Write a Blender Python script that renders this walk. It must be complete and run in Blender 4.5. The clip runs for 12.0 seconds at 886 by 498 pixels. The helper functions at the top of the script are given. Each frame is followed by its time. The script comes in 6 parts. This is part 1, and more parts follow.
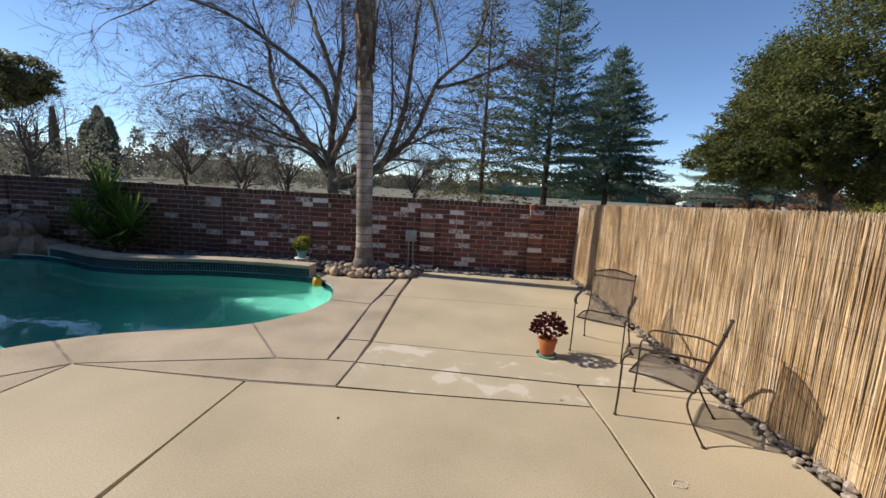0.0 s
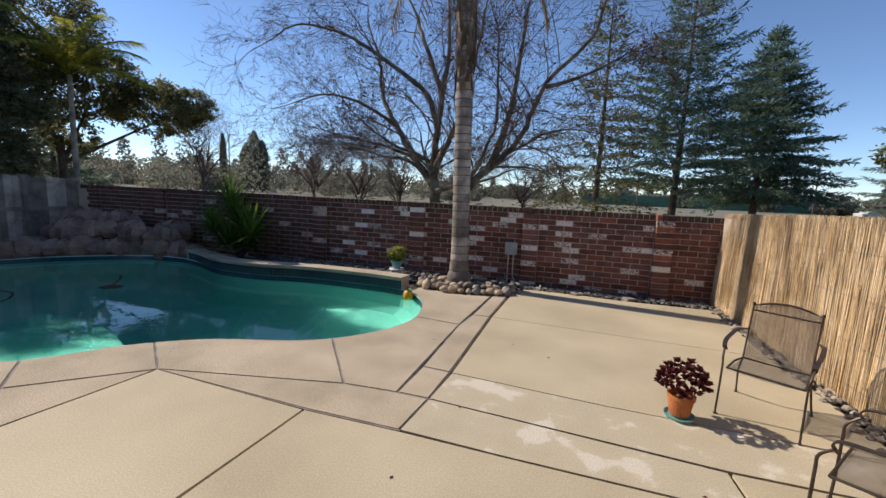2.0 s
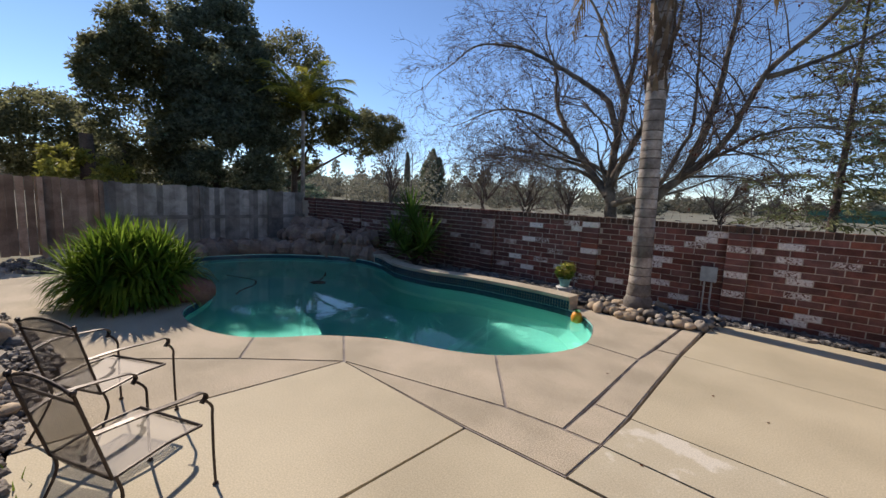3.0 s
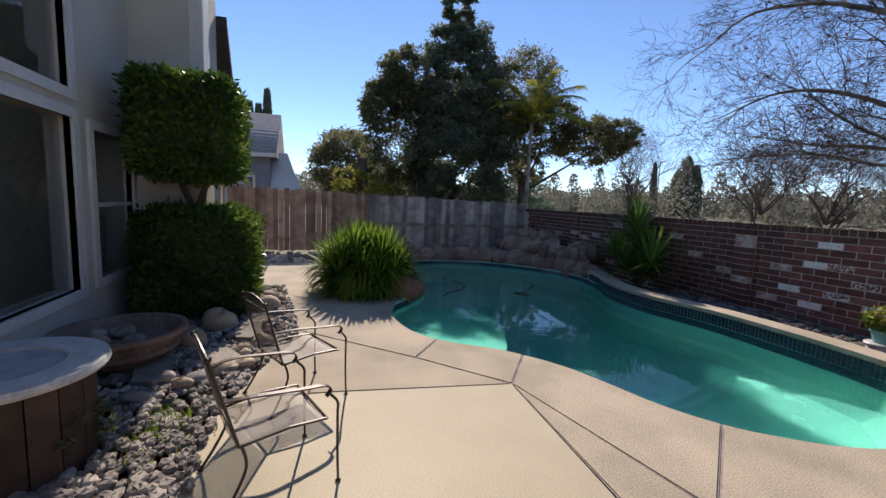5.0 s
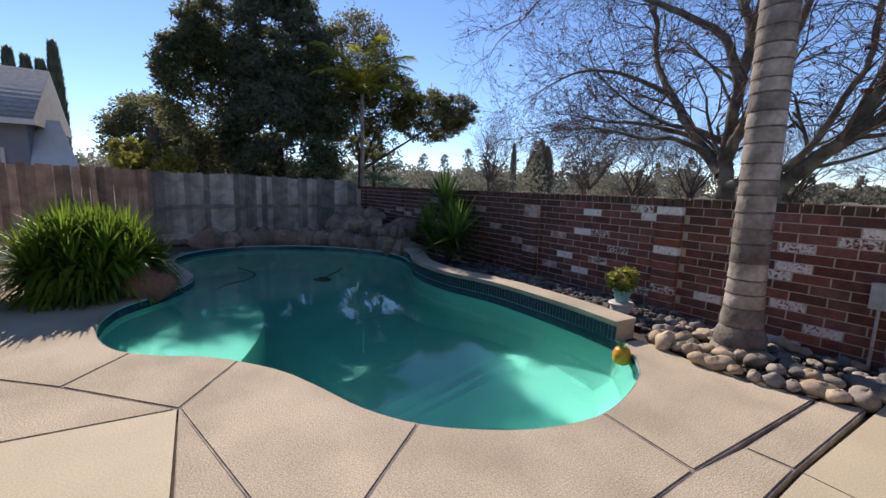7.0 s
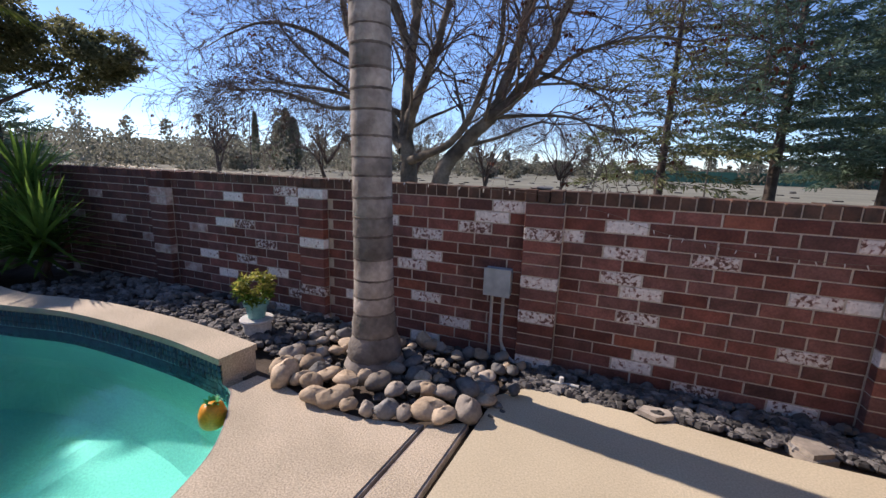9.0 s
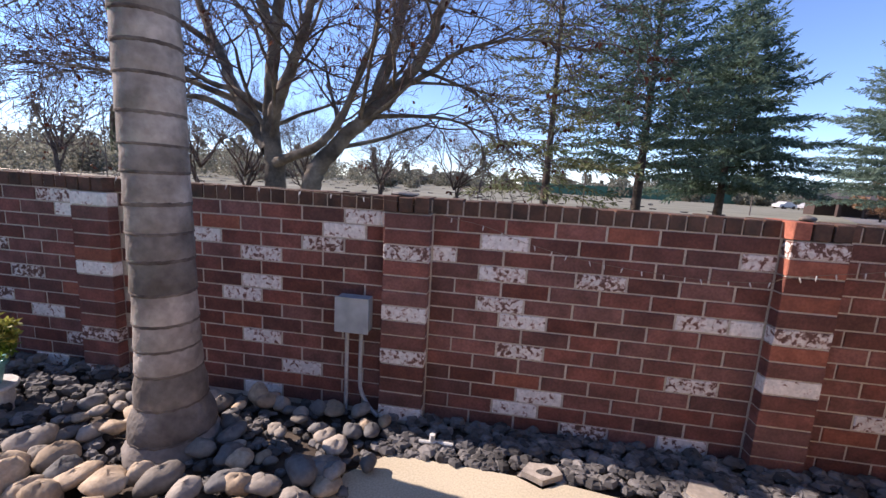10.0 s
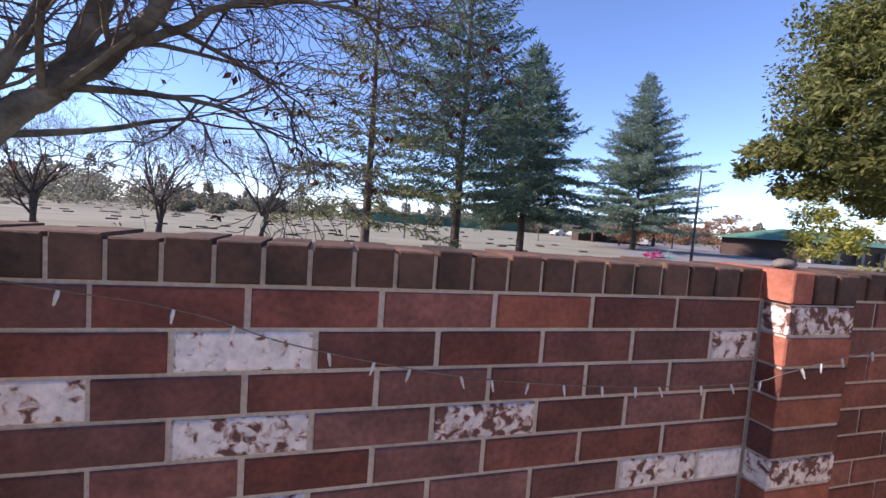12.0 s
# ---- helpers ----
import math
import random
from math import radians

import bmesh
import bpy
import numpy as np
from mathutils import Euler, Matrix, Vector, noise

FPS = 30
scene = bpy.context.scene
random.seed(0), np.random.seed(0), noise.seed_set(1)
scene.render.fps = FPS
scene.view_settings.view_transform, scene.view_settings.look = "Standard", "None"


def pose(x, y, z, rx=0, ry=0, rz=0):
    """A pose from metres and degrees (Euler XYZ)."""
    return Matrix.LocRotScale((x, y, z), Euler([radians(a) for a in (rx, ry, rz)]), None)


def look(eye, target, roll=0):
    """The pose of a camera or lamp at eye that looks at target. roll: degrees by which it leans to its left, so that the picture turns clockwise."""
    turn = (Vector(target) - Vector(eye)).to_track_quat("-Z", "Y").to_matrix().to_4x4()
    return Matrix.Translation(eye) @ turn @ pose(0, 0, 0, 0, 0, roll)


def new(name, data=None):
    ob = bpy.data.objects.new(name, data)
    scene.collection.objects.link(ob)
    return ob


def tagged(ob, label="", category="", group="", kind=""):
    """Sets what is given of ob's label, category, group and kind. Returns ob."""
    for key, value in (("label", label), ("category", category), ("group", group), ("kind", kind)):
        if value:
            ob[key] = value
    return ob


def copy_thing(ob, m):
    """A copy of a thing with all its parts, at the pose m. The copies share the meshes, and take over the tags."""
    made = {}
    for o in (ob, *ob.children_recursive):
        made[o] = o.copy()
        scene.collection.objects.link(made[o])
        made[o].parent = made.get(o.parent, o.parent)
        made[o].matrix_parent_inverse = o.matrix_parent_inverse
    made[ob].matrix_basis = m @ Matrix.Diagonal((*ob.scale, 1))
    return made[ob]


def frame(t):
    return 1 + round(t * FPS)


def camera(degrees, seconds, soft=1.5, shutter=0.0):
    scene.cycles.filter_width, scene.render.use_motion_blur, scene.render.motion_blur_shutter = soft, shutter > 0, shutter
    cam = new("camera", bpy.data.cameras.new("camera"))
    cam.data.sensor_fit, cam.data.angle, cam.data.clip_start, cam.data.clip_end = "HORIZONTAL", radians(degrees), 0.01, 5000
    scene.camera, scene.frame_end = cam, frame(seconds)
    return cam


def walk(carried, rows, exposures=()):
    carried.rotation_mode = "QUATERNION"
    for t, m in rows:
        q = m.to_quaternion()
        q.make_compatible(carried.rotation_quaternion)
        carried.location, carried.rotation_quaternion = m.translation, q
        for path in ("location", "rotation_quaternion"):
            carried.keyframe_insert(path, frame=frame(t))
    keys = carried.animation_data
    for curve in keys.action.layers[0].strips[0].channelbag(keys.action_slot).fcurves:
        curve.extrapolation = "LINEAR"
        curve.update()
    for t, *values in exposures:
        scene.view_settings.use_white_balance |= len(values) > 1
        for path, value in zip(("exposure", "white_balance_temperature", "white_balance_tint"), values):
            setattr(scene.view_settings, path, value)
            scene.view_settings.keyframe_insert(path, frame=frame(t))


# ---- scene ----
cam = camera(94.8, 12.0)
PATH = [
    (0, (-0.683, 0.102, 1.806), (-0.706, 2.078, 1.499), 3.2),
    (0.5, (-0.624, 0.365, 1.805), (-0.655, 2.341, 1.501), 3.2),
    (1, (-0.568, 0.577, 1.794), (-0.608, 2.553, 1.491), 3.2),
    (1.5, (-0.524, 0.72, 1.795), (-0.714, 2.689, 1.502), 3.3),
    (2, (-0.567, 0.856, 1.762), (-1.118, 2.758, 1.479), 2.5),
    (2.5, (-0.671, 0.943, 1.767), (-1.606, 2.692, 1.503), 2.8),
    (3, (-0.735, 1.026, 1.77), (-1.985, 2.566, 1.511), 2.6),
    (3.5, (-0.774, 1.201, 1.696), (-2.281, 2.495, 1.468), 2.6),
    (3.7, (-0.775, 1.266, 1.683), (-2.377, 2.441, 1.455), 2.9),
    (5.3, (-0.886, 1.983, 1.658), (-2.776, 2.592, 1.421), 2.3),
    (5.5, (-0.896, 2.163, 1.626), (-2.783, 2.781, 1.386), 2.2),
    (5.7, (-0.887, 2.35, 1.615), (-2.766, 2.992, 1.374), 2.1),
    (6, (-0.886, 2.622, 1.605), (-2.742, 3.326, 1.361), 2.0),
    (6.5, (-0.914, 3.073, 1.588), (-2.691, 3.949, 1.314), 2.0),
    (7, (-0.896, 3.545, 1.578), (-2.511, 4.684, 1.272), 1.6),
    (7.5, (-0.848, 4.006, 1.588), (-2.211, 5.431, 1.256), 2.3),
    (7.7, (-0.815, 4.239, 1.581), (-2.09, 5.742, 1.242), 1.8),
    (9.5, (-0.61, 5.932, 1.676), (-1.131, 7.825, 1.295), 2.8),
    (10, (-0.544, 6.338, 1.614), (-0.828, 8.294, 1.284), 3.3),
    (10.5, (-0.486, 6.742, 1.552), (-0.515, 8.726, 1.305), 3.8),
    (11, (-0.448, 7.141, 1.561), (-0.283, 9.122, 1.334), 4.0),
    (11.5, (-0.402, 7.53, 1.562), (-0.018, 9.484, 1.382), 4.3),
    (12, (-0.36, 7.924, 1.58), (0.188, 9.843, 1.441), 4.3),
]
walk(cam, [(t, look(eye, target, roll)) for t, eye, target, roll in PATH],
     [(0.0, 0.22, 6550, 11), (2.5, 0.22, 6600, 13), (5.5, 0.36, 6480, 16), (7.5, 0.38, 6420, 17), (9.5, 0.70, 6320, 22), (10.5, 1.06, 6280, 26), (11.0, 1.06, 6260, 27), (12.0, 1.02, 6240, 27)])

# ---------------------------------------------------------------- light
SUN_EL, SUN_AZ = radians(36), radians(-82)          # azimuth clockwise from +y
world = bpy.data.worlds.new("sky")
scene.world = world
world.use_nodes = True
wn = world.node_tree.nodes
sky = wn.new("ShaderNodeTexSky")
sky.sky_type, sky.sun_disc = "NISHITA", False
sky.sun_elevation, sky.sun_rotation = SUN_EL, SUN_AZ
sky.air_density, sky.dust_density, sky.ozone_density = 0.85, 0.0, 4.5
sky.altitude = 900
world.node_tree.links.new(sky.outputs[0], wn["Background"].inputs[0])
wn["Background"].inputs[1].default_value = 0.138
sun = new("sun", bpy.data.lights.new("sun", "SUN"))
sun.data.energy, sun.data.angle, sun.data.color = 4.6, radians(0.53), (1.0, 0.90, 0.76)
sd = Vector((math.sin(SUN_AZ) * math.cos(SUN_EL), math.cos(SUN_AZ) * math.cos(SUN_EL), math.sin(SUN_EL)))
sun.matrix_world = look(sd * 60, (0, 0, 0))

# ---------------------------------------------------------------- materials
R = random.Random(7)


def material(name, c1, c2, scale=6.0, rough=0.8, bump=0.2, fine=60.0, metal=0.0, coords="world", detail=6.0, third=None, rand=0.0, island=False, spec=0.4, span=(0.35, 0.65, 0.78), hue=0.0, speck=0.55, swirl=0.0):
    """Two-scale mottled surface: c1/c2 blended by broad noise, fine grain in colour and relief."""
    m = bpy.data.materials.new(name)
    m.use_nodes = True
    nt = m.node_tree
    n, ln = nt.nodes, nt.links
    bsdf = n["Principled BSDF"]
    bsdf.inputs["Roughness"].default_value = rough
    bsdf.inputs["Metallic"].default_value = metal
    bsdf.inputs["Specular IOR Level"].default_value = spec
    if coords == "world":
        vec = n.new("ShaderNodeNewGeometry").outputs["Position"]
    else:
        vec = n.new("ShaderNodeTexCoord").outputs["Object"]
    broad = n.new("ShaderNodeTexNoise")
    broad.inputs["Scale"].default_value, broad.inputs["Detail"].default_value = scale, detail
    broad.inputs["Distortion"].default_value = swirl
    grain = n.new("ShaderNodeTexNoise")
    grain.inputs["Scale"].default_value, grain.inputs["Detail"].default_value = fine, 3.0
    ln.new(vec, broad.inputs["Vector"])
    ln.new(vec, grain.inputs["Vector"])
    ramp = n.new("ShaderNodeValToRGB")
    ramp.color_ramp.elements[0].position, ramp.color_ramp.elements[1].position = span[:2]
    ramp.color_ramp.elements[0].color, ramp.color_ramp.elements[1].color = (*c1, 1), (*c2, 1)
    if third:
        e = ramp.color_ramp.elements.new(span[2])
        e.color = (*third, 1)
    ln.new(broad.outputs["Fac"], ramp.inputs[0])
    mul = n.new("ShaderNodeMix")
    mul.data_type, mul.blend_type = "RGBA", "MULTIPLY"
    mul.inputs[0].default_value = speck
    g2 = n.new("ShaderNodeValToRGB")
    g2.color_ramp.elements[0].position, g2.color_ramp.elements[1].position = 0.3, 0.7
    g2.color_ramp.elements[0].color, g2.color_ramp.elements[1].color = (0.5, 0.5, 0.5, 1), (1, 1, 1, 1)
    ln.new(grain.outputs["Fac"], g2.inputs[0])
    ln.new(ramp.outputs[0], mul.inputs[6])
    ln.new(g2.outputs[0], mul.inputs[7])
    col = mul.outputs[2]
    if rand:
        src = n.new("ShaderNodeNewGeometry").outputs["Random Per Island"] if island else n.new("ShaderNodeObjectInfo").outputs["Random"]
        hsv = n.new("ShaderNodeHueSaturation")
        mr = n.new("ShaderNodeMapRange")
        mr.inputs["To Min"].default_value, mr.inputs["To Max"].default_value = 1 - rand, 1 + rand
        ln.new(src, mr.inputs["Value"])
        ln.new(mr.outputs[0], hsv.inputs["Value"])
        if hue:
            m2 = n.new("ShaderNodeMath")
            m2.operation = "PINGPONG"
            m2.inputs[1].default_value = 0.13
            m3 = n.new("ShaderNodeMapRange")
            m3.inputs["From Max"].default_value = 0.13
            m3.inputs["To Min"].default_value, m3.inputs["To Max"].default_value = 1 - hue, 1 + hue
            ln.new(src, m2.inputs[0])
            ln.new(m2.outputs[0], m3.inputs["Value"])
            ln.new(m3.outputs[0], hsv.inputs["Saturation"])
        ln.new(col, hsv.inputs["Color"])
        col = hsv.outputs[0]
    ln.new(col, bsdf.inputs["Base Color"])
    if bump:
        bp = n.new("ShaderNodeBump")
        bp.inputs["Strength"].default_value, bp.inputs["Distance"].default_value = bump, 0.01
        ln.new(grain.outputs["Fac"], bp.inputs["Height"])
        ln.new(bp.outputs[0], bsdf.inputs["Normal"])
    return m


def leaf_material(name, c1, c2, trans=0.35, rough=0.5):
    m = material(name, c1, c2, scale=2.0, rough=rough, bump=0, fine=25, rand=0.35, island=True, spec=0.12)
    nt = m.node_tree
    bsdf = nt.nodes["Principled BSDF"]
    col = bsdf.inputs["Base Color"].links[0].from_socket
    tr = nt.nodes.new("ShaderNodeBsdfTranslucent")
    mix = nt.nodes.new("ShaderNodeMixShader")
    mix.inputs[0].default_value = trans
    nt.links.new(col, tr.inputs[0])
    nt.links.new(bsdf.outputs[0], mix.inputs[1])
    nt.links.new(tr.outputs[0], mix.inputs[2])
    nt.links.new(mix.outputs[0], nt.nodes["Material Output"].inputs[0])
    return m


M = {}
M["concrete"] = material("patio_concrete", (0.49, 0.415, 0.285), (0.62, 0.53, 0.37), scale=0.8, rough=0.75, bump=0.06, fine=90, rand=0.03)
M["concrete_new"] = material("patched_concrete", (0.53, 0.455, 0.325), (0.58, 0.505, 0.365), scale=2.6, rough=0.75, bump=0.06, fine=90, third=(0.72, 0.65, 0.535), span=(0.3, 0.555, 0.60))
M["aggregate"] = material("exposed_aggregate", (0.50, 0.42, 0.305), (0.68, 0.565, 0.42), scale=1.5, rough=0.9, bump=0.55, fine=95, rand=0.04, speck=1.0)
M["mortar"] = material("mortar", (0.52, 0.455, 0.375), (0.64, 0.565, 0.47), scale=5, rough=0.95, bump=0.4, fine=80)
M["joint"] = material("joint_filler", (0.26, 0.22, 0.20), (0.44, 0.38, 0.335), scale=6, rough=0.9, bump=0.3, fine=60)
M["brick"] = material("brick_obj", (0.158, 0.066, 0.052), (0.262, 0.106, 0.084), scale=9, rough=0.85, bump=0.45, fine=60, rand=0.34, hue=0.12, speck=0.7)
# darker copy of the brick colour: shade on the wall's far stretch, painted in
M["brick_i"] = material("brick_far_shaded", (0.105, 0.046, 0.037), (0.168, 0.070, 0.054), scale=9, rough=0.85, bump=0.35, fine=60, rand=0.3, island=True)
M["brick_cap"] = material("brick_weathered", (0.058, 0.042, 0.031), (0.15, 0.080, 0.055), scale=7, rough=0.9, bump=0.45, fine=50, rand=0.3)
M["brick_red"] = material("brick_orange", (0.27, 0.092, 0.058), (0.39, 0.135, 0.084), scale=12, rough=0.85, bump=0.35, fine=60, rand=0.15)
M["brick_white"] = material("brick_limed", (0.17, 0.085, 0.066), (0.58, 0.42, 0.36), scale=34, rough=0.9, bump=0.5, fine=45, third=(0.84, 0.79, 0.74), rand=0.12, detail=10, span=(0.44, 0.49, 0.55), swirl=0.5)
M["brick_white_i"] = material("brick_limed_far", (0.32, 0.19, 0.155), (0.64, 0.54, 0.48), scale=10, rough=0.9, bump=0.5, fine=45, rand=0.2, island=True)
M["reed"] = material("reed", (0.50, 0.355, 0.205), (0.74, 0.58, 0.38), scale=2.2, rough=0.6, bump=0.2, fine=40, rand=0.42, island=True, hue=0.25)
M["wire"] = material("galvanised_wire", (0.25, 0.2, 0.15), (0.3, 0.25, 0.2), rough=0.5, metal=0.6)
M["fence_wood"] = material("weathered_fence", (0.27, 0.225, 0.19), (0.50, 0.43, 0.37), scale=3, rough=0.9, bump=0.4, fine=50, rand=0.42, swirl=0.6)
M["fence_red"] = material("stained_fence", (0.30, 0.185, 0.125), (0.50, 0.335, 0.245), scale=3, rough=0.9, bump=0.4, fine=50, rand=0.4, swirl=0.6)
M["stucco"] = material("stucco_grey", (0.62, 0.565, 0.485), (0.68, 0.625, 0.54), scale=2, rough=0.95, bump=0.5, fine=120)
M["stucco_beige"] = material("stucco_beige", (0.48, 0.42, 0.34), (0.54, 0.47, 0.38), scale=2, rough=0.95, bump=0.5, fine=120)
M["trim"] = material("white_trim", (0.70, 0.68, 0.64), (0.76, 0.74, 0.70), scale=3, rough=0.6, bump=0.05)
M["roof"] = material("roof_shingle", (0.36, 0.33, 0.30), (0.46, 0.425, 0.39), scale=6, rough=0.95, bump=0.6, fine=40)
M["roof_dark"] = material("roof_dark", (0.05, 0.042, 0.040), (0.08, 0.07, 0.065), scale=6, rough=0.95, bump=0.6, fine=40)
M["siding"] = material("blue_siding", (0.24, 0.255, 0.30), (0.29, 0.305, 0.35), scale=2, rough=0.85, bump=0.2)
M["palm_bark"] = material("palm_bark", (0.20, 0.17, 0.145), (0.42, 0.37, 0.325), scale=5, rough=0.95, bump=0.8, fine=26, rand=0.48, island=True)
M["palm_scar"] = material("leaf_scar", (0.09, 0.07, 0.058), (0.22, 0.18, 0.15), scale=9, rough=0.95, bump=0.6, fine=40)
M["bark"] = material("sycamore_bark", (0.10, 0.078, 0.056), (0.31, 0.25, 0.18), scale=3.5, rough=0.9, bump=0.5, fine=25)
M["twig"] = material("twig", (0.11, 0.075, 0.062), (0.20, 0.14, 0.115), scale=5, rough=0.9, bump=0.2)
M["bark_dark"] = material("dark_bark", (0.07, 0.05, 0.04), (0.13, 0.10, 0.08), scale=5, rough=0.95, bump=0.6, fine=25)
M["needle"] = leaf_material("conifer_needle", (0.10, 0.155, 0.11), (0.165, 0.23, 0.155), 0.45)
M["needle_l"] = leaf_material("pale_needle", (0.14, 0.165, 0.075), (0.22, 0.22, 0.11), 0.35)
M["needle_b"] = leaf_material("blue_needle", (0.14, 0.20, 0.15), (0.20, 0.27, 0.20), 0.45)
M["oak"] = leaf_material("oak_leaf", (0.10, 0.12, 0.042), (0.23, 0.235, 0.08), 0.5)
M["hedge"] = leaf_material("hedge_leaf", (0.05, 0.105, 0.02), (0.15, 0.23, 0.04), 0.42, 0.35)
M["dark_leaf"] = leaf_material("dark_leaf", (0.15, 0.18, 0.12), (0.23, 0.255, 0.165), 0.6)
M["grey_leaf"] = leaf_material("grey_leaf", (0.14, 0.15, 0.075), (0.24, 0.235, 0.12), 0.7)
M["yellow_leaf"] = leaf_material("yellow_leaf", (0.24, 0.25, 0.05), (0.40, 0.38, 0.09), 0.5)
M["autumn_leaf"] = leaf_material("autumn_leaf", (0.26, 0.15, 0.09), (0.40, 0.24, 0.14), 0.4)
M["blade"] = leaf_material("strap_blade", (0.09, 0.17, 0.02), (0.26, 0.36, 0.045), 0.5, 0.45)
M["yucca"] = leaf_material("yucca_blade", (0.075, 0.15, 0.028), (0.18, 0.28, 0.05), 0.45, 0.65)
M["palm_leaf"] = leaf_material("palm_frond", (0.09, 0.13, 0.03), (0.22, 0.24, 0.06), 0.45)
M["dry_frond"] = leaf_material("dry_frond", (0.25, 0.19, 0.10), (0.36, 0.28, 0.17), 0.3)
M["boot"] = leaf_material("leaf_boot", (0.12, 0.085, 0.06), (0.26, 0.19, 0.125), 0.15, 0.8)
M["young_frond"] = leaf_material("young_frond", (0.30, 0.32, 0.05), (0.52, 0.48, 0.10), 0.62)
M["burgundy"] = leaf_material("burgundy_rosette", (0.06, 0.013, 0.018), (0.13, 0.028, 0.032), 0.2, 0.7)
M["bloom"] = leaf_material("magenta_bloom", (0.45, 0.03, 0.16), (0.60, 0.06, 0.25), 0.3)
M["dry_leaf"] = leaf_material("dry_leaf", (0.10, 0.035, 0.02), (0.16, 0.06, 0.035), 0.3)
M["rock"] = material("river_rock", (0.24, 0.21, 0.18), (0.42, 0.36, 0.29), scale=4, rough=0.85, bump=0.4, fine=40, rand=0.4)
M["rock_tan"] = material("tan_rock", (0.40, 0.30, 0.20), (0.56, 0.44, 0.31), scale=5, rough=0.85, bump=0.4, fine=40, rand=0.25)
M["rock_dark"] = material("slate_rock", (0.13, 0.125, 0.12), (0.24, 0.23, 0.215), scale=5, rough=0.8, bump=0.4, fine=40, rand=0.3)
M["rock_i"] = material("gravel", (0.20, 0.175, 0.155), (0.38, 0.33, 0.28), scale=4, rough=0.85, bump=0.4, fine=40, rand=0.5, island=True)
M["gravel_dark"] = material("dark_gravel", (0.085, 0.08, 0.078), (0.20, 0.185, 0.17), scale=4, rough=0.85, bump=0.4, fine=40, rand=0.6, island=True)
# distance haze is mixed into this leaf colour, lighter and greyer than near foliage
M["woods"] = leaf_material("wood_leaf_haze_tinted", (0.17, 0.18, 0.135), (0.27, 0.25, 0.19), 0.5)
M["boulder"] = material("boulder", (0.20, 0.13, 0.10), (0.34, 0.24, 0.18), scale=3, rough=0.9, bump=0.6, fine=20, rand=0.2)
M["red_boulder"] = material("red_boulder", (0.26, 0.11, 0.075), (0.36, 0.17, 0.12), scale=4, rough=0.9, bump=0.6, fine=20)
M["soil"] = material("soil", (0.06, 0.045, 0.035), (0.11, 0.085, 0.065), scale=5, rough=1, bump=0.8, fine=50)
M["turf"] = material("winter_turf", (0.17, 0.165, 0.11), (0.25, 0.235, 0.17), scale=0.15, rough=1, bump=0.3, fine=8)
M["asphalt"] = material("asphalt", (0.17, 0.16, 0.155), (0.21, 0.20, 0.19), scale=0.4, rough=0.95, bump=0.3, fine=30)
M["plaster"] = material("pool_plaster", (0.33, 0.66, 0.60), (0.42, 0.76, 0.67), scale=1.2, rough=0.8, bump=0.05)
M["tile"] = material("pool_tile", (0.015, 0.05, 0.075), (0.03, 0.09, 0.11), scale=20, rough=0.25, bump=0.05, rand=0.3, island=True, spec=0.5)
M["iron"] = material("brown_iron", (0.055, 0.042, 0.036), (0.09, 0.07, 0.06), scale=20, rough=0.45, bump=0.1, metal=0.5, coords="object")
M["terracotta"] = material("terracotta", (0.42, 0.13, 0.045), (0.52, 0.19, 0.07), scale=10, rough=0.75, bump=0.15, coords="object")
M["teal"] = material("teal_glaze", (0.16, 0.40, 0.40), (0.22, 0.47, 0.46), scale=8, rough=0.35, bump=0.05, coords="object")
M["white_glaze"] = material("white_glaze", (0.60, 0.57, 0.53), (0.72, 0.70, 0.66), scale=8, rough=0.4, bump=0.05, coords="object")
M["box_grey"] = material("grey_enclosure", (0.38, 0.42, 0.44), (0.43, 0.47, 0.49), scale=8, rough=0.5, bump=0.03, fine=9, coords="object")
M["pvc"] = material("grey_conduit", (0.42, 0.42, 0.41), (0.50, 0.50, 0.48), scale=8, rough=0.5, bump=0.05)
M["plastic_y"] = material("orange_float", (0.80, 0.30, 0.02), (0.85, 0.40, 0.03), scale=8, rough=0.35, bump=0, coords="object")
M["plastic_g"] = material("green_float", (0.05, 0.32, 0.08), (0.07, 0.38, 0.1), scale=8, rough=0.4, bump=0, coords="object")
M["dark_wood"] = material("dark_wood", (0.05, 0.03, 0.022), (0.09, 0.055, 0.04), scale=6, rough=0.7, bump=0.2, coords="object", rand=0.2)
M["room"] = material("curtain_inside", (0.16, 0.09, 0.05), (0.22, 0.13, 0.08), scale=3, rough=0.9, bump=0.1)
M["court"] = material("green_windscreen", (0.06, 0.16, 0.11), (0.08, 0.19, 0.13), scale=2, rough=0.8, bump=0)
M["lamp_metal"] = material("lamp_post", (0.10, 0.075, 0.06), (0.13, 0.10, 0.08), scale=4, rough=0.6, bump=0.05)
M["white_paint"] = material("white_cord", (0.7, 0.68, 0.62), (0.78, 0.76, 0.70), rough=0.5, bump=0)

# how much lime is left differs from brick to brick
_n, _l = M["brick_white"].node_tree.nodes, M["brick_white"].node_tree.links
_oi, _add, _mr = _n.new("ShaderNodeObjectInfo"), _n.new("ShaderNodeMath"), _n.new("ShaderNodeMapRange")
_mr.inputs["To Min"].default_value, _mr.inputs["To Max"].default_value = -0.06, 0.16
_ramp = next(nd for nd in _n if nd.bl_idname == "ShaderNodeValToRGB" and len(nd.color_ramp.elements) == 3)
_src = _ramp.inputs[0].links[0].from_socket
_l.new(_oi.outputs["Random"], _mr.inputs["Value"])
_l.new(_src, _add.inputs[0])
_l.new(_mr.outputs[0], _add.inputs[1])
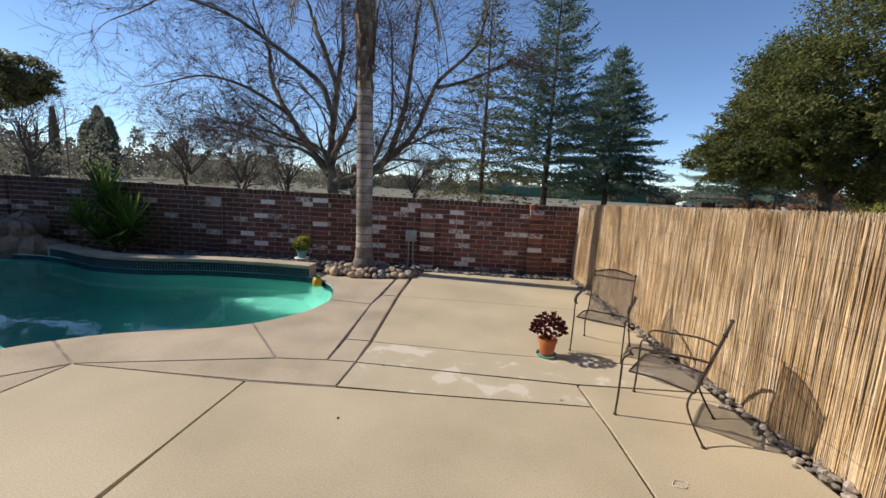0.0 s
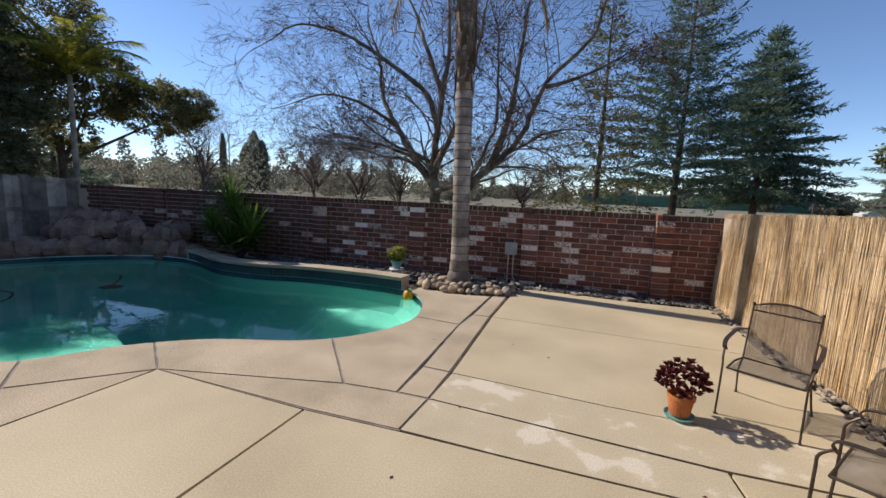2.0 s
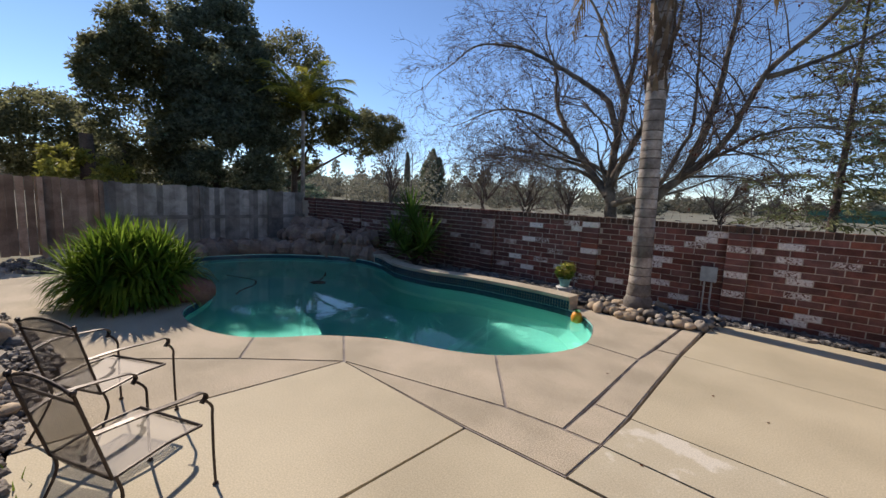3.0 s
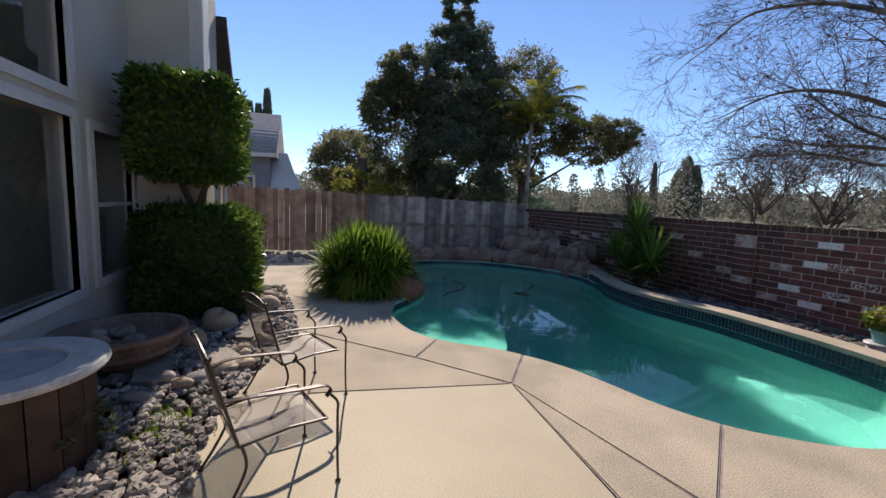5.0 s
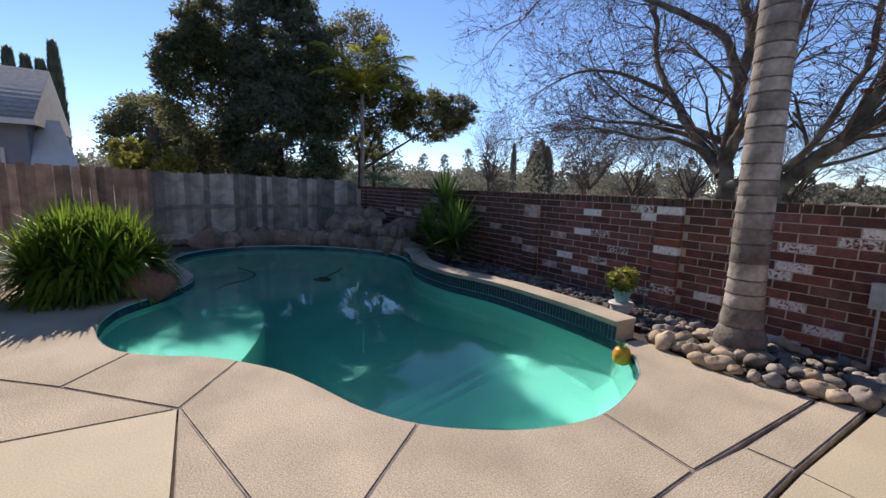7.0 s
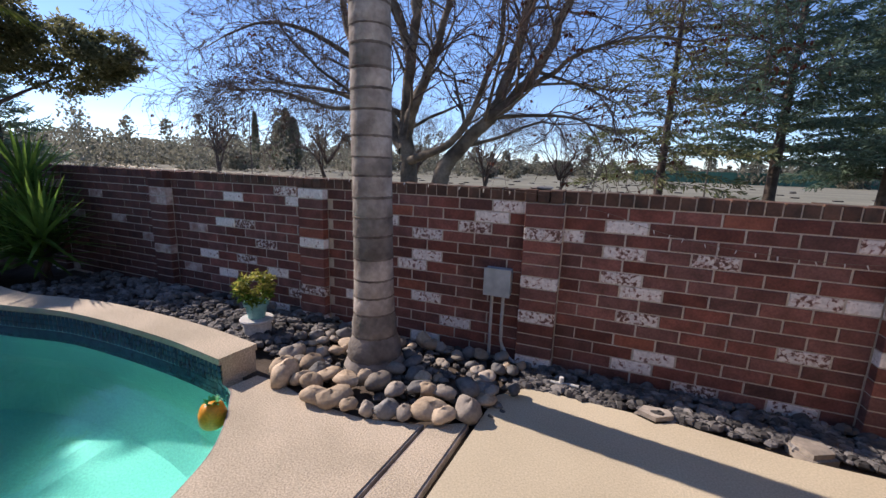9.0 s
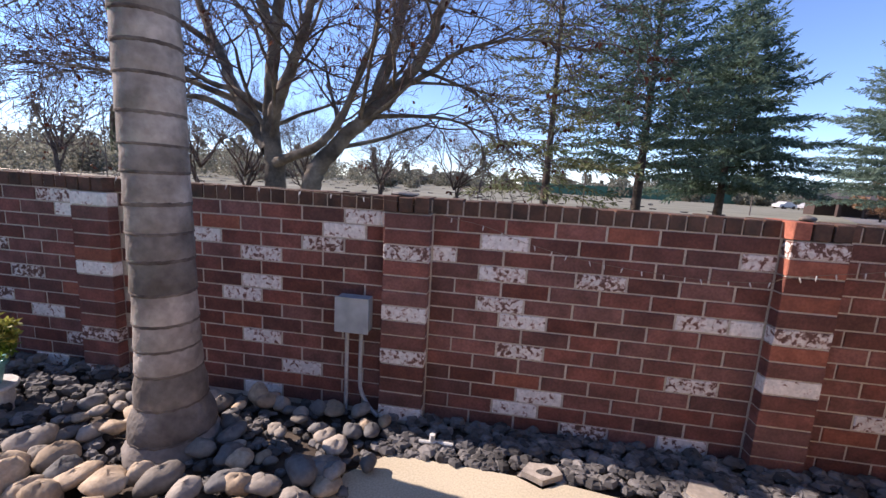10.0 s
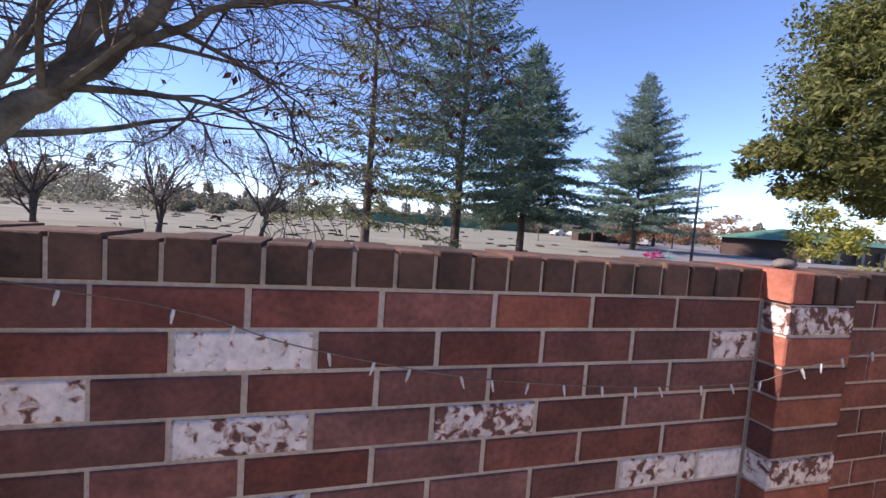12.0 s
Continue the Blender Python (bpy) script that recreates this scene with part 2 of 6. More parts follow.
_l.new(_add.outputs[0], _ramp.inputs[0])

# mesh seat of the iron chairs: fine expanded-metal holes
ms = bpy.data.materials.new("metal_mesh")
ms.use_nodes = True
_n, _l = ms.node_tree.nodes, ms.node_tree.links
_b = _n["Principled BSDF"]
_b.inputs["Base Color"].default_value, _b.inputs["Roughness"].default_value, _b.inputs["Metallic"].default_value = (0.12, 0.10, 0.088, 1), 0.6, 0.25
_tc = _n.new("ShaderNodeTexCoord")
_waves = []
for ang in (45, -45):
    mp = _n.new("ShaderNodeMapping")
    mp.inputs["Scale"].default_value = (1 if ang > 0 else -1, 1, 1)
    wv = _n.new("ShaderNodeTexWave")
    wv.bands_direction = "DIAGONAL"
    wv.inputs["Scale"].default_value = 62.0
    _l.new(_tc.outputs["Object"], mp.inputs[0])
    _l.new(mp.outputs[0], wv.inputs["Vector"])
    _waves.append(wv)
mx = _n.new("ShaderNodeMath")
mx.operation = "MAXIMUM"
_l.new(_waves[0].outputs["Fac"], mx.inputs[0])
_l.new(_waves[1].outputs["Fac"], mx.inputs[1])
gt = _n.new("ShaderNodeMath")
gt.operation = "GREATER_THAN"
gt.inputs[1].default_value = 0.66
_l.new(mx.outputs[0], gt.inputs[0])
_l.new(gt.outputs[0], _b.inputs["Alpha"])
M["mesh"] = ms

glass = bpy.data.materials.new("window_glass")
glass.use_nodes = True
_b = glass.node_tree.nodes["Principled BSDF"]
_b.inputs["Base Color"].default_value, _b.inputs["Roughness"].default_value = (0.9, 0.92, 0.92, 1), 0.02
_b.inputs["Transmission Weight"].default_value, _b.inputs["IOR"].default_value = 1.0, 1.45
M["glass"] = glass

water = bpy.data.materials.new("pool_water")
water.use_nodes = True
_n, _l = water.node_tree.nodes, water.node_tree.links
_b = _n["Principled BSDF"]
_b.inputs["Base Color"].default_value, _b.inputs["Roughness"].default_value = (0.21, 0.76, 0.68, 1), 0.01
_b.inputs["Transmission Weight"].default_value, _b.inputs["IOR"].default_value = 1.0, 1.33
_g = _n.new("ShaderNodeNewGeometry")
_t = _n.new("ShaderNodeTexNoise")
_t.inputs["Scale"].default_value, _t.inputs["Detail"].default_value = 5.0, 2.0
_p = _n.new("ShaderNodeBump")
_p.inputs["Strength"].default_value, _p.inputs["Distance"].default_value = 0.08, 0.02
_l.new(_g.outputs["Position"], _t.inputs["Vector"])
_l.new(_t.outputs["Fac"], _p.inputs["Height"])
_l.new(_p.outputs[0], _b.inputs["Normal"])
M["water"] = water


# ---------------------------------------------------------------- mesh helpers
class Geo:
    """Collects vertices and faces for one mesh."""

    def __init__(self):
        self.v, self.f = [], []

    def add(self, vs, fs):
        o = len(self.v)
        self.v.extend(vs)
        self.f.extend([tuple(i + o for i in f) for f in fs])

    def box(self, x0, y0, z0, x1, y1, z1):
        self.add([(x0, y0, z0), (x1, y0, z0), (x1, y1, z0), (x0, y1, z0), (x0, y0, z1), (x1, y0, z1), (x1, y1, z1), (x0, y1, z1)],
                 [(0, 3, 2, 1), (4, 5, 6, 7), (0, 1, 5, 4), (1, 2, 6, 5), (2, 3, 7, 6), (3, 0, 4, 7)])

    def prism(self, pts, z0, z1):
        n = len(pts)
        self.add([(x, y, z0) for x, y in pts] + [(x, y, z1) for x, y in pts],
                 [tuple(range(n, 2 * n)), tuple(reversed(range(n)))] + [(i, (i + 1) % n, n + (i + 1) % n, n + i) for i in range(n)])

    def tube(self, pts, radii, sides=6, cap=True):
        pts = [Vector(p) for p in pts]
        if not isinstance(radii, (list, tuple)):
            radii = [radii] * len(pts)
        vs, up = [], Vector((0.13, 0.27, 0.95))
        for i, p in enumerate(pts):
            d = (pts[min(i + 1, len(pts) - 1)] - pts[max(i - 1, 0)]).normalized()
            a = d.cross(up)
            if a.length < 0.05:
                a = d.cross(Vector((1, 0, 0)))
            a.normalize()
            b = d.cross(a)
            for k in range(sides):
                t = 2 * math.pi * k / sides
                vs.append(tuple(p + (a * math.cos(t) + b * math.sin(t)) * radii[i]))
        fs = [(i * sides + k, i * sides + (k + 1) % sides, (i + 1) * sides + (k + 1) % sides, (i + 1) * sides + k) for i in range(len(pts) - 1) for k in range(sides)]
        if cap:
            fs += [tuple(reversed(range(sides))), tuple(range((len(pts) - 1) * sides, len(pts) * sides))]
        self.add(vs, fs)

    def lathe(self, profile, c=(0, 0, 0), sides=24):
        vs = [(c[0] + r * math.cos(2 * math.pi * k / sides), c[1] + r * math.sin(2 * math.pi * k / sides), c[2] + z) for r, z in profile for k in range(sides)]
        fs = [(i * sides + k, i * sides + (k + 1) % sides, (i + 1) * sides + (k + 1) % sides, (i + 1) * sides + k) for i in range(len(profile) - 1) for k in range(sides)]
        self.add(vs, fs)

    def rock(self, c, s, rnd, seg=8, ring=5):
        """An uneven rounded stone with its own squash and lumps."""
        ph = [rnd.uniform(0, 6.3) for _ in range(4)]
        vs = []
        for i in range(ring + 1):
            th = math.pi * i / ring
            for k in range(seg):
                a = 2 * math.pi * k / seg
                r = 1 + 0.13 * math.sin(2 * a + ph[0]) + 0.1 * math.sin(3 * a + ph[1] + th * 2) + 0.08 * math.cos(2 * th + ph[2])
                vs.append((c[0] + s[0] * r * math.sin(th) * math.cos(a + ph[3]), c[1] + s[1] * r * math.sin(th) * math.sin(a + ph[3]), c[2] + s[2] * r * math.cos(th)))
        fs = [(i * seg + k, (i + 1) * seg + k, (i + 1) * seg + (k + 1) % seg, i * seg + (k + 1) % seg) for i in range(ring) for k in range(seg)]
        self.add(vs, fs)

    def leaf(self, p, d, n, w, l):
        """A pointed leaf from p along d, lying across n."""
        s = d.cross(n)
        if s.length < 1e-4:
            s = d.cross(Vector((0.3, 0.8, 0.5)))
        s = s.normalized() * w * 0.5
        q = p + d * l * 0.45
        self.add([tuple(p), tuple(q + s), tuple(p + d * l), tuple(q - s)], [(0, 1, 2, 3)])

    def blade(self, p, d, droop, w, l, segs=4):
        """A long strap leaf that arches over."""
        d = d.normalized()
        side = d.cross(Vector((0, 0, 1)))
        if side.length < 1e-3:
            side = Vector((1, 0, 0))
        side.normalize()
        vs, q = [], Vector(p)
        for i in range(segs + 1):
            t = i / segs
            ww = w * (1 - t ** 2) * 0.5 + 0.001
            vs += [tuple(q - side * ww), tuple(q + side * ww)]
            q = q + d * (l / segs)
            d = (d + Vector((0, 0, -droop / segs))).normalized()
        self.add(vs, [(2 * i, 2 * i + 1, 2 * i + 3, 2 * i + 2) for i in range(segs)])

    def mesh(self, name, mat, smooth=False, weld=False):
        me = bpy.data.meshes.new(name)
        me.from_pydata(self.v, [], self.f)
        if weld:
            b = bmesh.new()
            b.from_mesh(me)
            bmesh.ops.remove_doubles(b, verts=b.verts, dist=0.0005)
            b.to_mesh(me)
            b.free()
        me.materials.append(mat)
        if smooth:
            me.polygons.foreach_set("use_smooth", [True] * len(me.polygons))
        me.update()
        return me


def part(name, geo, mat, parent=None, label="", smooth=False, kind=""):
    ob = new(name, geo.mesh(name, mat, smooth) if isinstance(geo, Geo) else geo)
    if parent is not None:
        ob.parent = parent
    return tagged(ob, label=label, kind=kind)


def thing(name, label, category, group="", at=(0, 0, 0), turn=0):
    ob = new(name)
    ob.empty_display_size = 0.1
    ob.matrix_world = pose(*at, 0, 0, turn)
    return tagged(ob, label, category, group)


def solid(name, geo, mat, label, category, kind="", smooth=False, group=""):
    return tagged(part(name, geo, mat, smooth=smooth), label, category, group, kind)


def spline(pts, per=8, closed=False):
    """Catmull-Rom through pts."""
    P = [Vector(p) for p in pts]
    n, out = len(P), []
    for i in range(n if closed else n - 1):
        a, b, c, d = (P[(i + k) % n] if closed else P[max(0, min(n - 1, i + k))] for k in (-1, 0, 1, 2))
        for j in range(per):
            t = j / per
            out.append(0.5 * (2 * b + (c - a) * t + (2 * a - 5 * b + 4 * c - d) * t * t + (3 * b - a - 3 * c + d) * t ** 3))
    if not closed:
        out.append(P[-1])
    return out


def inset(poly, g):
    """Shrinks a polygon by g along every edge."""
    P = [Vector(p) for p in poly]
    area = sum(P[i].x * P[(i + 1) % len(P)].y - P[(i + 1) % len(P)].x * P[i].y for i in range(len(P)))
    if area < 0:
        P.reverse()
    out, n = [], len(P)
    for i in range(n):
        e1, e2 = (P[i] - P[i - 1]).normalized(), (P[(i + 1) % n] - P[i]).normalized()
        n1, n2 = Vector((-e1.y, e1.x)), Vector((-e2.y, e2.x))
        b = n1 + n2
        out.append(P[i] + b * (g / max(0.3, 1 + n1.dot(n2))))
    return [(p.x, p.y) for p in out]


# ---------------------------------------------------------------- pool outline and ground
WALL_Y, WALL_T, COURSE, BRICK = 8.92, 1.50, 0.1016, 0.3048
FENCE_X, REED_X = -13.4, 2.05
near_edge = [(-9.6, 3.85), (-8.7, 3.98), (-8.1, 3.84), (-7.6, 3.5), (-7.1, 3.08), (-6.36, 2.94), (-5.66, 3.09), (-5.25, 3.42), (-4.91, 3.88), (-4.4, 4.28), (-3.98, 4.47), (-3.43, 4.66),
             (-3.04, 4.9), (-2.77, 5.2), (-2.57, 5.53), (-2.45, 5.93), (-2.46, 6.29), (-2.57, 6.73), (-2.7, 7.02), (-2.97, 7.34), (-3.25, 7.52)]
beam_line = [(-4.1, 7.6), (-5.3, 7.58), (-6.3, 7.38), (-7.3, 7.45), (-8.2, 7.85)]
far_edge = [(-9.1, 8.02), (-10.1, 7.7), (-11.2, 6.7), (-11.7, 5.5), (-11.6, 4.5), (-11.0, 3.92), (-10.3, 3.75)]
pool = [(p.x, p.y) for p in spline([(x, y, 0) for x, y in near_edge + beam_line + far_edge], 5, True)]


def nearest(x, y):
    return min(range(len(pool)), key=lambda i: (pool[i][0] - x) ** 2 + (pool[i][1] - y) ** 2)


def edge(a, b):
    """The pool's rim from the point nearest a to the one nearest b."""
    i, j = nearest(*a), nearest(*b)
    if j < i:
        j += len(pool)
    return [pool[k % len(pool)] for k in range(i, j + 1)]


bm = bmesh.new()
outer = [bm.verts.new((x, y, -0.07)) for x, y in ((-900, -900), (900, -900), (900, 1500), (-900, 1500))]
rim = [bm.verts.new((x, y, -0.07)) for x, y in inset(pool, -0.06)]
es = [bm.edges.new((l[i], l[(i + 1) % len(l)])) for l in (outer, rim) for i in range(len(l))]
bmesh.ops.triangle_fill(bm, edges=es, use_beauty=True)
for f in bm.faces:
    if f.normal.z < 0:
        f.normal_flip()
gm = bpy.data.meshes.new("ground")
bm.to_mesh(gm)
bm.free()
gm.materials.append(M["turf"])
ground = tagged(new("ground", gm), "pale winter turf of the open field", "ground", kind="structure")

# basin with a floor that falls to the deep end
g = Geo()
n = len(pool)
shell = [[(x, y, -0.015) for x, y in pool], [(x, y, -0.26) for x, y in pool]]


def depth(x):
    return -1.05 - 1.2 * max(0.0, min(1.0, (-4.2 - x) / 3.5))


ins = inset(pool, 0.3)
if (Vector(ins[0]) - Vector(pool[0])).length > 0.6:
    ins.reverse()
ins2 = inset(pool, 0.1)
if (Vector(ins2[0]) - Vector(pool[0])).length > 0.6:
    ins2.reverse()
shell.append([(x, y, depth(x) * 0.75) for x, y in ins2])
shell.append([(x, y, depth(x)) for x, y in ins])
vs = [v for s in shell for v in s]
g.add(vs, [(r * n + i, r * n + (i + 1) % n, (r + 1) * n + (i + 1) % n, (r + 1) * n + i) for r in range(3) for i in range(n)])
bm = bmesh.new()
loop = [bm.verts.new(v) for v in shell[-1]]
bmesh.ops.triangle_fill(bm, edges=[bm.edges.new((loop[i], loop[(i + 1) % n])) for i in range(n)], use_beauty=True)
bm.verts.index_update()
g.add([tuple(v.co) for v in bm.verts], [tuple(v.index for v in f.verts) for f in bm.faces])
bm.free()
basin = thing("swimming_pool", "kidney-shaped swimming pool with green water and dark tile band", "pool")
basin["kind"] = "structure"
part("basin", g, M["plaster"], basin, "pale aqua plaster basin")
rim_ = edge((-8.4, 3.92), (-4.85, 3.95))               # shallow entry shelf in the near lobe
lip = [(p.x, p.y) for p in spline([(-5.0, 4.0, 0), (-5.9, 4.45, 0), (-6.9, 4.68, 0), (-7.8, 4.55, 0), (-8.5, 4.2, 0)], 5)]
g = Geo()
g.prism([(x, y + 0.02) for x, y in rim_] + lip, -2.3, -0.45)
part("entry_shelf", g, M["plaster"], basin, "pale plaster entry shelf")
g = Geo()
bm = bmesh.new()
loop = [bm.verts.new((x, y, -0.11)) for x, y in pool]
bmesh.ops.triangle_fill(bm, edges=[bm.edges.new((loop[i], loop[(i + 1) % n])) for i in range(n)], use_beauty=True)
for f in bm.faces:
    if f.normal.z < 0:
        f.normal_flip()
wm = bpy.data.meshes.new("water")
bm.to_mesh(wm)
bm.free()
wm.materials.append(M["water"])
wat = tagged(new("water", wm), "still green pool water", "water", kind="structure")
wat.visible_shadow = False

# ---------------------------------------------------------------- paving
patio = new("patio_paving")
tagged(patio, "tan concrete patio slabs around the pool deck", "paving", kind="structure")
K_MID, J_POOL, J_X, J_COR, CROSS = (-4.075, 3.58), (-2.34, 3.955), (-1.835, 3.98), (-1.60, 3.46), (-1.54, 3.975)
KA, KB, KD, KD2, KC, KC2 = (-4.70, 4.13), (-3.05, 4.93), (-2.43, 6.07), (-1.78, 5.98), (-4.88, 2.86), (-5.39, 3.26)
deck = [
    edge(KB, KD) + [KD2, J_X, J_POOL],
    edge(KA, KB) + [J_POOL, K_MID],
    edge(KC2, KA) + [K_MID, KC],
    edge((-10.3, 3.75), KC2) + [KC, (-6.07, 1.63), (-6.41, 1.57), (-6.96, 1.5), (-7.52, 1.34), (-8.42, 0.98), (-9.36, 0.56), (-10.4, 0.32), (-10.6, 0.4), (-12.9, 0.35), (-12.9, 1.3), (-11.2, 1.9), (-10.6, 2.9)],
    [K_MID, KC, (-6.07, 1.63), (-5.5, 1.58), (-5.0, 1.32), (-4.36, 1.17), (-4.28, 2.05)],
    [K_MID, (-2.41, 3.47), J_COR, CROSS, J_X, J_POOL],
    [J_X, CROSS, (-1.505, 4.54), (-1.80, 4.56)],
    [(-1.80, 4.56), (-1.505, 4.54), (-1.455, 6.5), (-1.71, 6.485), KD2],
    [(-1.71, 6.485), (-1.455, 6.5), (-1.375, 7.86), (-1.62, 7.72)],
    edge(KD, (-3.2, 7.5)) + [(-3.1, 7.72), (-2.9, 7.72), (-2.42, 7.6), (-2.04, 7.60), (-1.64, 7.71), KD2],
]
slabs = [
    ([K_MID, (-2.41, 3.46), (-2.49, 2.56), (-2.75, 0.2), (-3.2, 1.05), (-4.0, 1.1), (-4.36, 1.16), (-4.28, 2.05)], "concrete"),
    ([(-2.41, 3.46), (-1.60, 3.45), (-0.81, 3.42), (0.64, 3.38), (0.66, 3.1), (0.72, -4.0), (-2.95, -4.0), (-2.49, 2.56)], "concrete"),
    ([(0.62, 3.78), (1.9, 3.77), (1.93, -4.0), (0.72, -4.0), (0.66, 3.1)], "concrete"),
    ([J_COR, (-0.81, 3.42), (0.64, 3.38), (0.62, 3.77), CROSS], "concrete_new"),
    ([CROSS, (0.62, 3.78), (1.9, 3.77), (1.9, 4.3), (-0.09, 4.4), (-1.485, 4.53)], "concrete_new"),
    ([(-1.485, 4.53), (-0.09, 4.4), (1.9, 4.3), (1.9, 6.28), (-1.425, 6.5)], "concrete"),
    ([(-1.425, 6.5), (1.9, 6.28), (1.92, 8.38), (0.5, 8.36), (-0.08, 8.44), (-1.1, 8.47), (-1.30, 8.25)], "concrete"),
]
faint = {2: 0.019, 5: 0.005, 6: 0.005, 4: 0.008, 3: 0.010}
for poly in deck:
    g = Geo()
    g.prism(inset(poly, 0.015), -0.065, 0.0)
    part("deck_panel", g, M["aggregate"], patio, "exposed-aggregate pool deck panel")
for poly in deck:                                      # grey filler a little below the deck's surface
    g = Geo()
    g.prism(inset(poly, 0.002), -0.064, -0.008)
    part("joint_filler", g, M["joint"], patio)
for i, (poly, m) in enumerate(slabs):
    g = Geo()
    g.prism(inset(poly, faint.get(i, 0.011)), -0.065, 0.0)
    part("slab", g, M[m], patio)
g = Geo()
g.prism([(-13.3, -6), (2.2, -6), (2.2, 8.9), (-1.0, 8.9), (-1.45, 8.3), (-2.0, 7.75), (-2.4, 7.4), (-2.3, 6.0), (-2.5, 5.2), (-3.1, 4.7), (-4.3, 4.15), (-4.9, 3.6), (-5.3, 3.2), (-6.3, 2.75), (-7.4, 2.8), (-8.0, 3.6), (-10.5, 3.5), (-11.6, 3.9), (-13.3, 3.9)], -0.09, -0.062)
solid("bedding", g, M["soil"], "dark soil under the paving and in the beds", "soil", "structure")
g = Geo()
g.prism([(-13.3, 3.85), (-11.75, 3.9), (-11.85, 5.5), (-11.4, 6.8), (-10.2, 7.85), (-9.1, 8.15), (-8.2, 8.0), (-7.3, 7.6), (-6.3, 7.55), (-5.3, 7.75), (-4.1, 7.77), (-3.3, 7.68), (-2.95, 7.74), (-2.42, 7.62), (-2.04, 7.64), (-1.66, 7.84), (-1.4, 8.3), (-1.1, 8.5), (2.2, 8.4), (2.2, 8.91), (-13.3, 8.91)], -0.09, -0.045)
solid("rock_bed_soil", g, M["soil"], "dark soil of the rock bed along the wall", "soil", "structure")

# ---------------------------------------------------------------- brick wall with piers
PIERS = [1.04 - 2.335 * i for i in range(7)]
PIER_W, PIER_OUT = 0.305, 0.085
PHASE = -0.677
wall_n = new("wall_north")
tagged(wall_n, "dark red brick garden wall with limed bricks and piers", "brick wall", kind="structure")
g = Geo()
g.box(-13.6, WALL_Y + 0.007, -0.1, 7.0, WALL_Y + 0.2, WALL_T - 0.012)
for px in PIERS:
    g.box(px + 0.006, WALL_Y - PIER_OUT + 0.007, -0.1, px + PIER_W - 0.006, WALL_Y + 0.006, WALL_T - COURSE)
part("mortar_core", g, M["mortar"], wall_n, "grey mortar joints")


def brick_geo(g, x0, x1, y, z0, z1, d, rnd, c=0.004):
    """One brick: a front with worn edges, sides running back into the mortar."""
    j = lambda a: a + rnd.uniform(-0.0015, 0.0015)
    y += rnd.uniform(-0.002, 0.002)
    g.add([(j(x0 + c), y, j(z0 + c)), (j(x1 - c), y, j(z0 + c)), (j(x1 - c), y, j(z1 - c)), (j(x0 + c), y, j(z1 - c)),
           (x0, y + c, z0), (x1, y + c, z0), (x1, y + c, z1), (x0, y + c, z1), (x0, y + d, z0), (x1, y + d, z0), (x1, y + d, z1), (x0, y + d, z1)],
          [(0, 1, 2, 3), (4, 5, 1, 0), (5, 6, 2, 1), (6, 7, 3, 2), (7, 4, 0, 3), (8, 9, 5, 4), (9, 10, 6, 5), (10, 11, 7, 6), (11, 8, 4, 7)])


# limed and orange bricks where they stand: (course, brick's left end)
LIMED = [(2, -0.68), (4, -0.68), (4, -0.07), (6, -0.68), (6, 0.54), (6, 0.84), (7, -0.53), (9, -0.53), (10, 0.54), (12, -0.37), (13, -0.53), (14, -0.07), (14, 0.54), (3, -0.99), (2, 0.84),
         (3, 1.45), (7, 1.45), (11, 1.6),
         (1, -1.60), (2, -1.75), (3, -1.90), (3, -2.78), (4, -2.38), (7, -2.50), (10, -2.38), (11, -1.75), (12, -2.06), (14, -2.25), (6, -2.38), (11, -3.12),
         (1, -3.98), (2, -3.86), (2, -4.82), (5, -4.70), (6, -5.38), (7, -4.42), (9, -5.30), (9, -4.75), (10, -4.30), (11, -5.63), (11, -5.04), (12, -4.02), (14, -4.24),
         (5, -5.05), (3, -7.25), (6, -6.85), (7, -6.62), (4, -6.0), (8, -6.3), (12, -6.1)]
ORANGE = [(1, 0.08), (11, -0.53), (9, -2.50), (13, -2.20), (12, 1.4), (11, -2.05), (2, -2.68), (8, -4.0), (5, -5.6)]
PIER_LIMED = {0: (1, 6, 9), 1: (3, 7, 10, 14), 2: (1, 6, 11, 14), 3: (2, 3, 9), 4: (2, 7), 5: (5, 10)}
PIER_ORANGE = {0: (2, 4, 7), 2: (5,)}
br = random.Random(3)
shared = {}
far_geo, far_white = Geo(), Geo()


def lay(x0, x1, y, z0, z1, d, kind_, name="brick"):
    """A near brick becomes an object of its own, a far one goes into the joined rest."""
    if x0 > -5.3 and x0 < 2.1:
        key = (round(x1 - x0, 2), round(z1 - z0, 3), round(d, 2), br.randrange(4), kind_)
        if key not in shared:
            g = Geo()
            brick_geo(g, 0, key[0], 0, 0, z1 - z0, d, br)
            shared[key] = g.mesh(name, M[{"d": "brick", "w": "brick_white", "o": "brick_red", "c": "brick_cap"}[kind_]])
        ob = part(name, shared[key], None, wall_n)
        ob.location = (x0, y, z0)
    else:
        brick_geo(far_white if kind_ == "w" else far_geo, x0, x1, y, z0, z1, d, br)


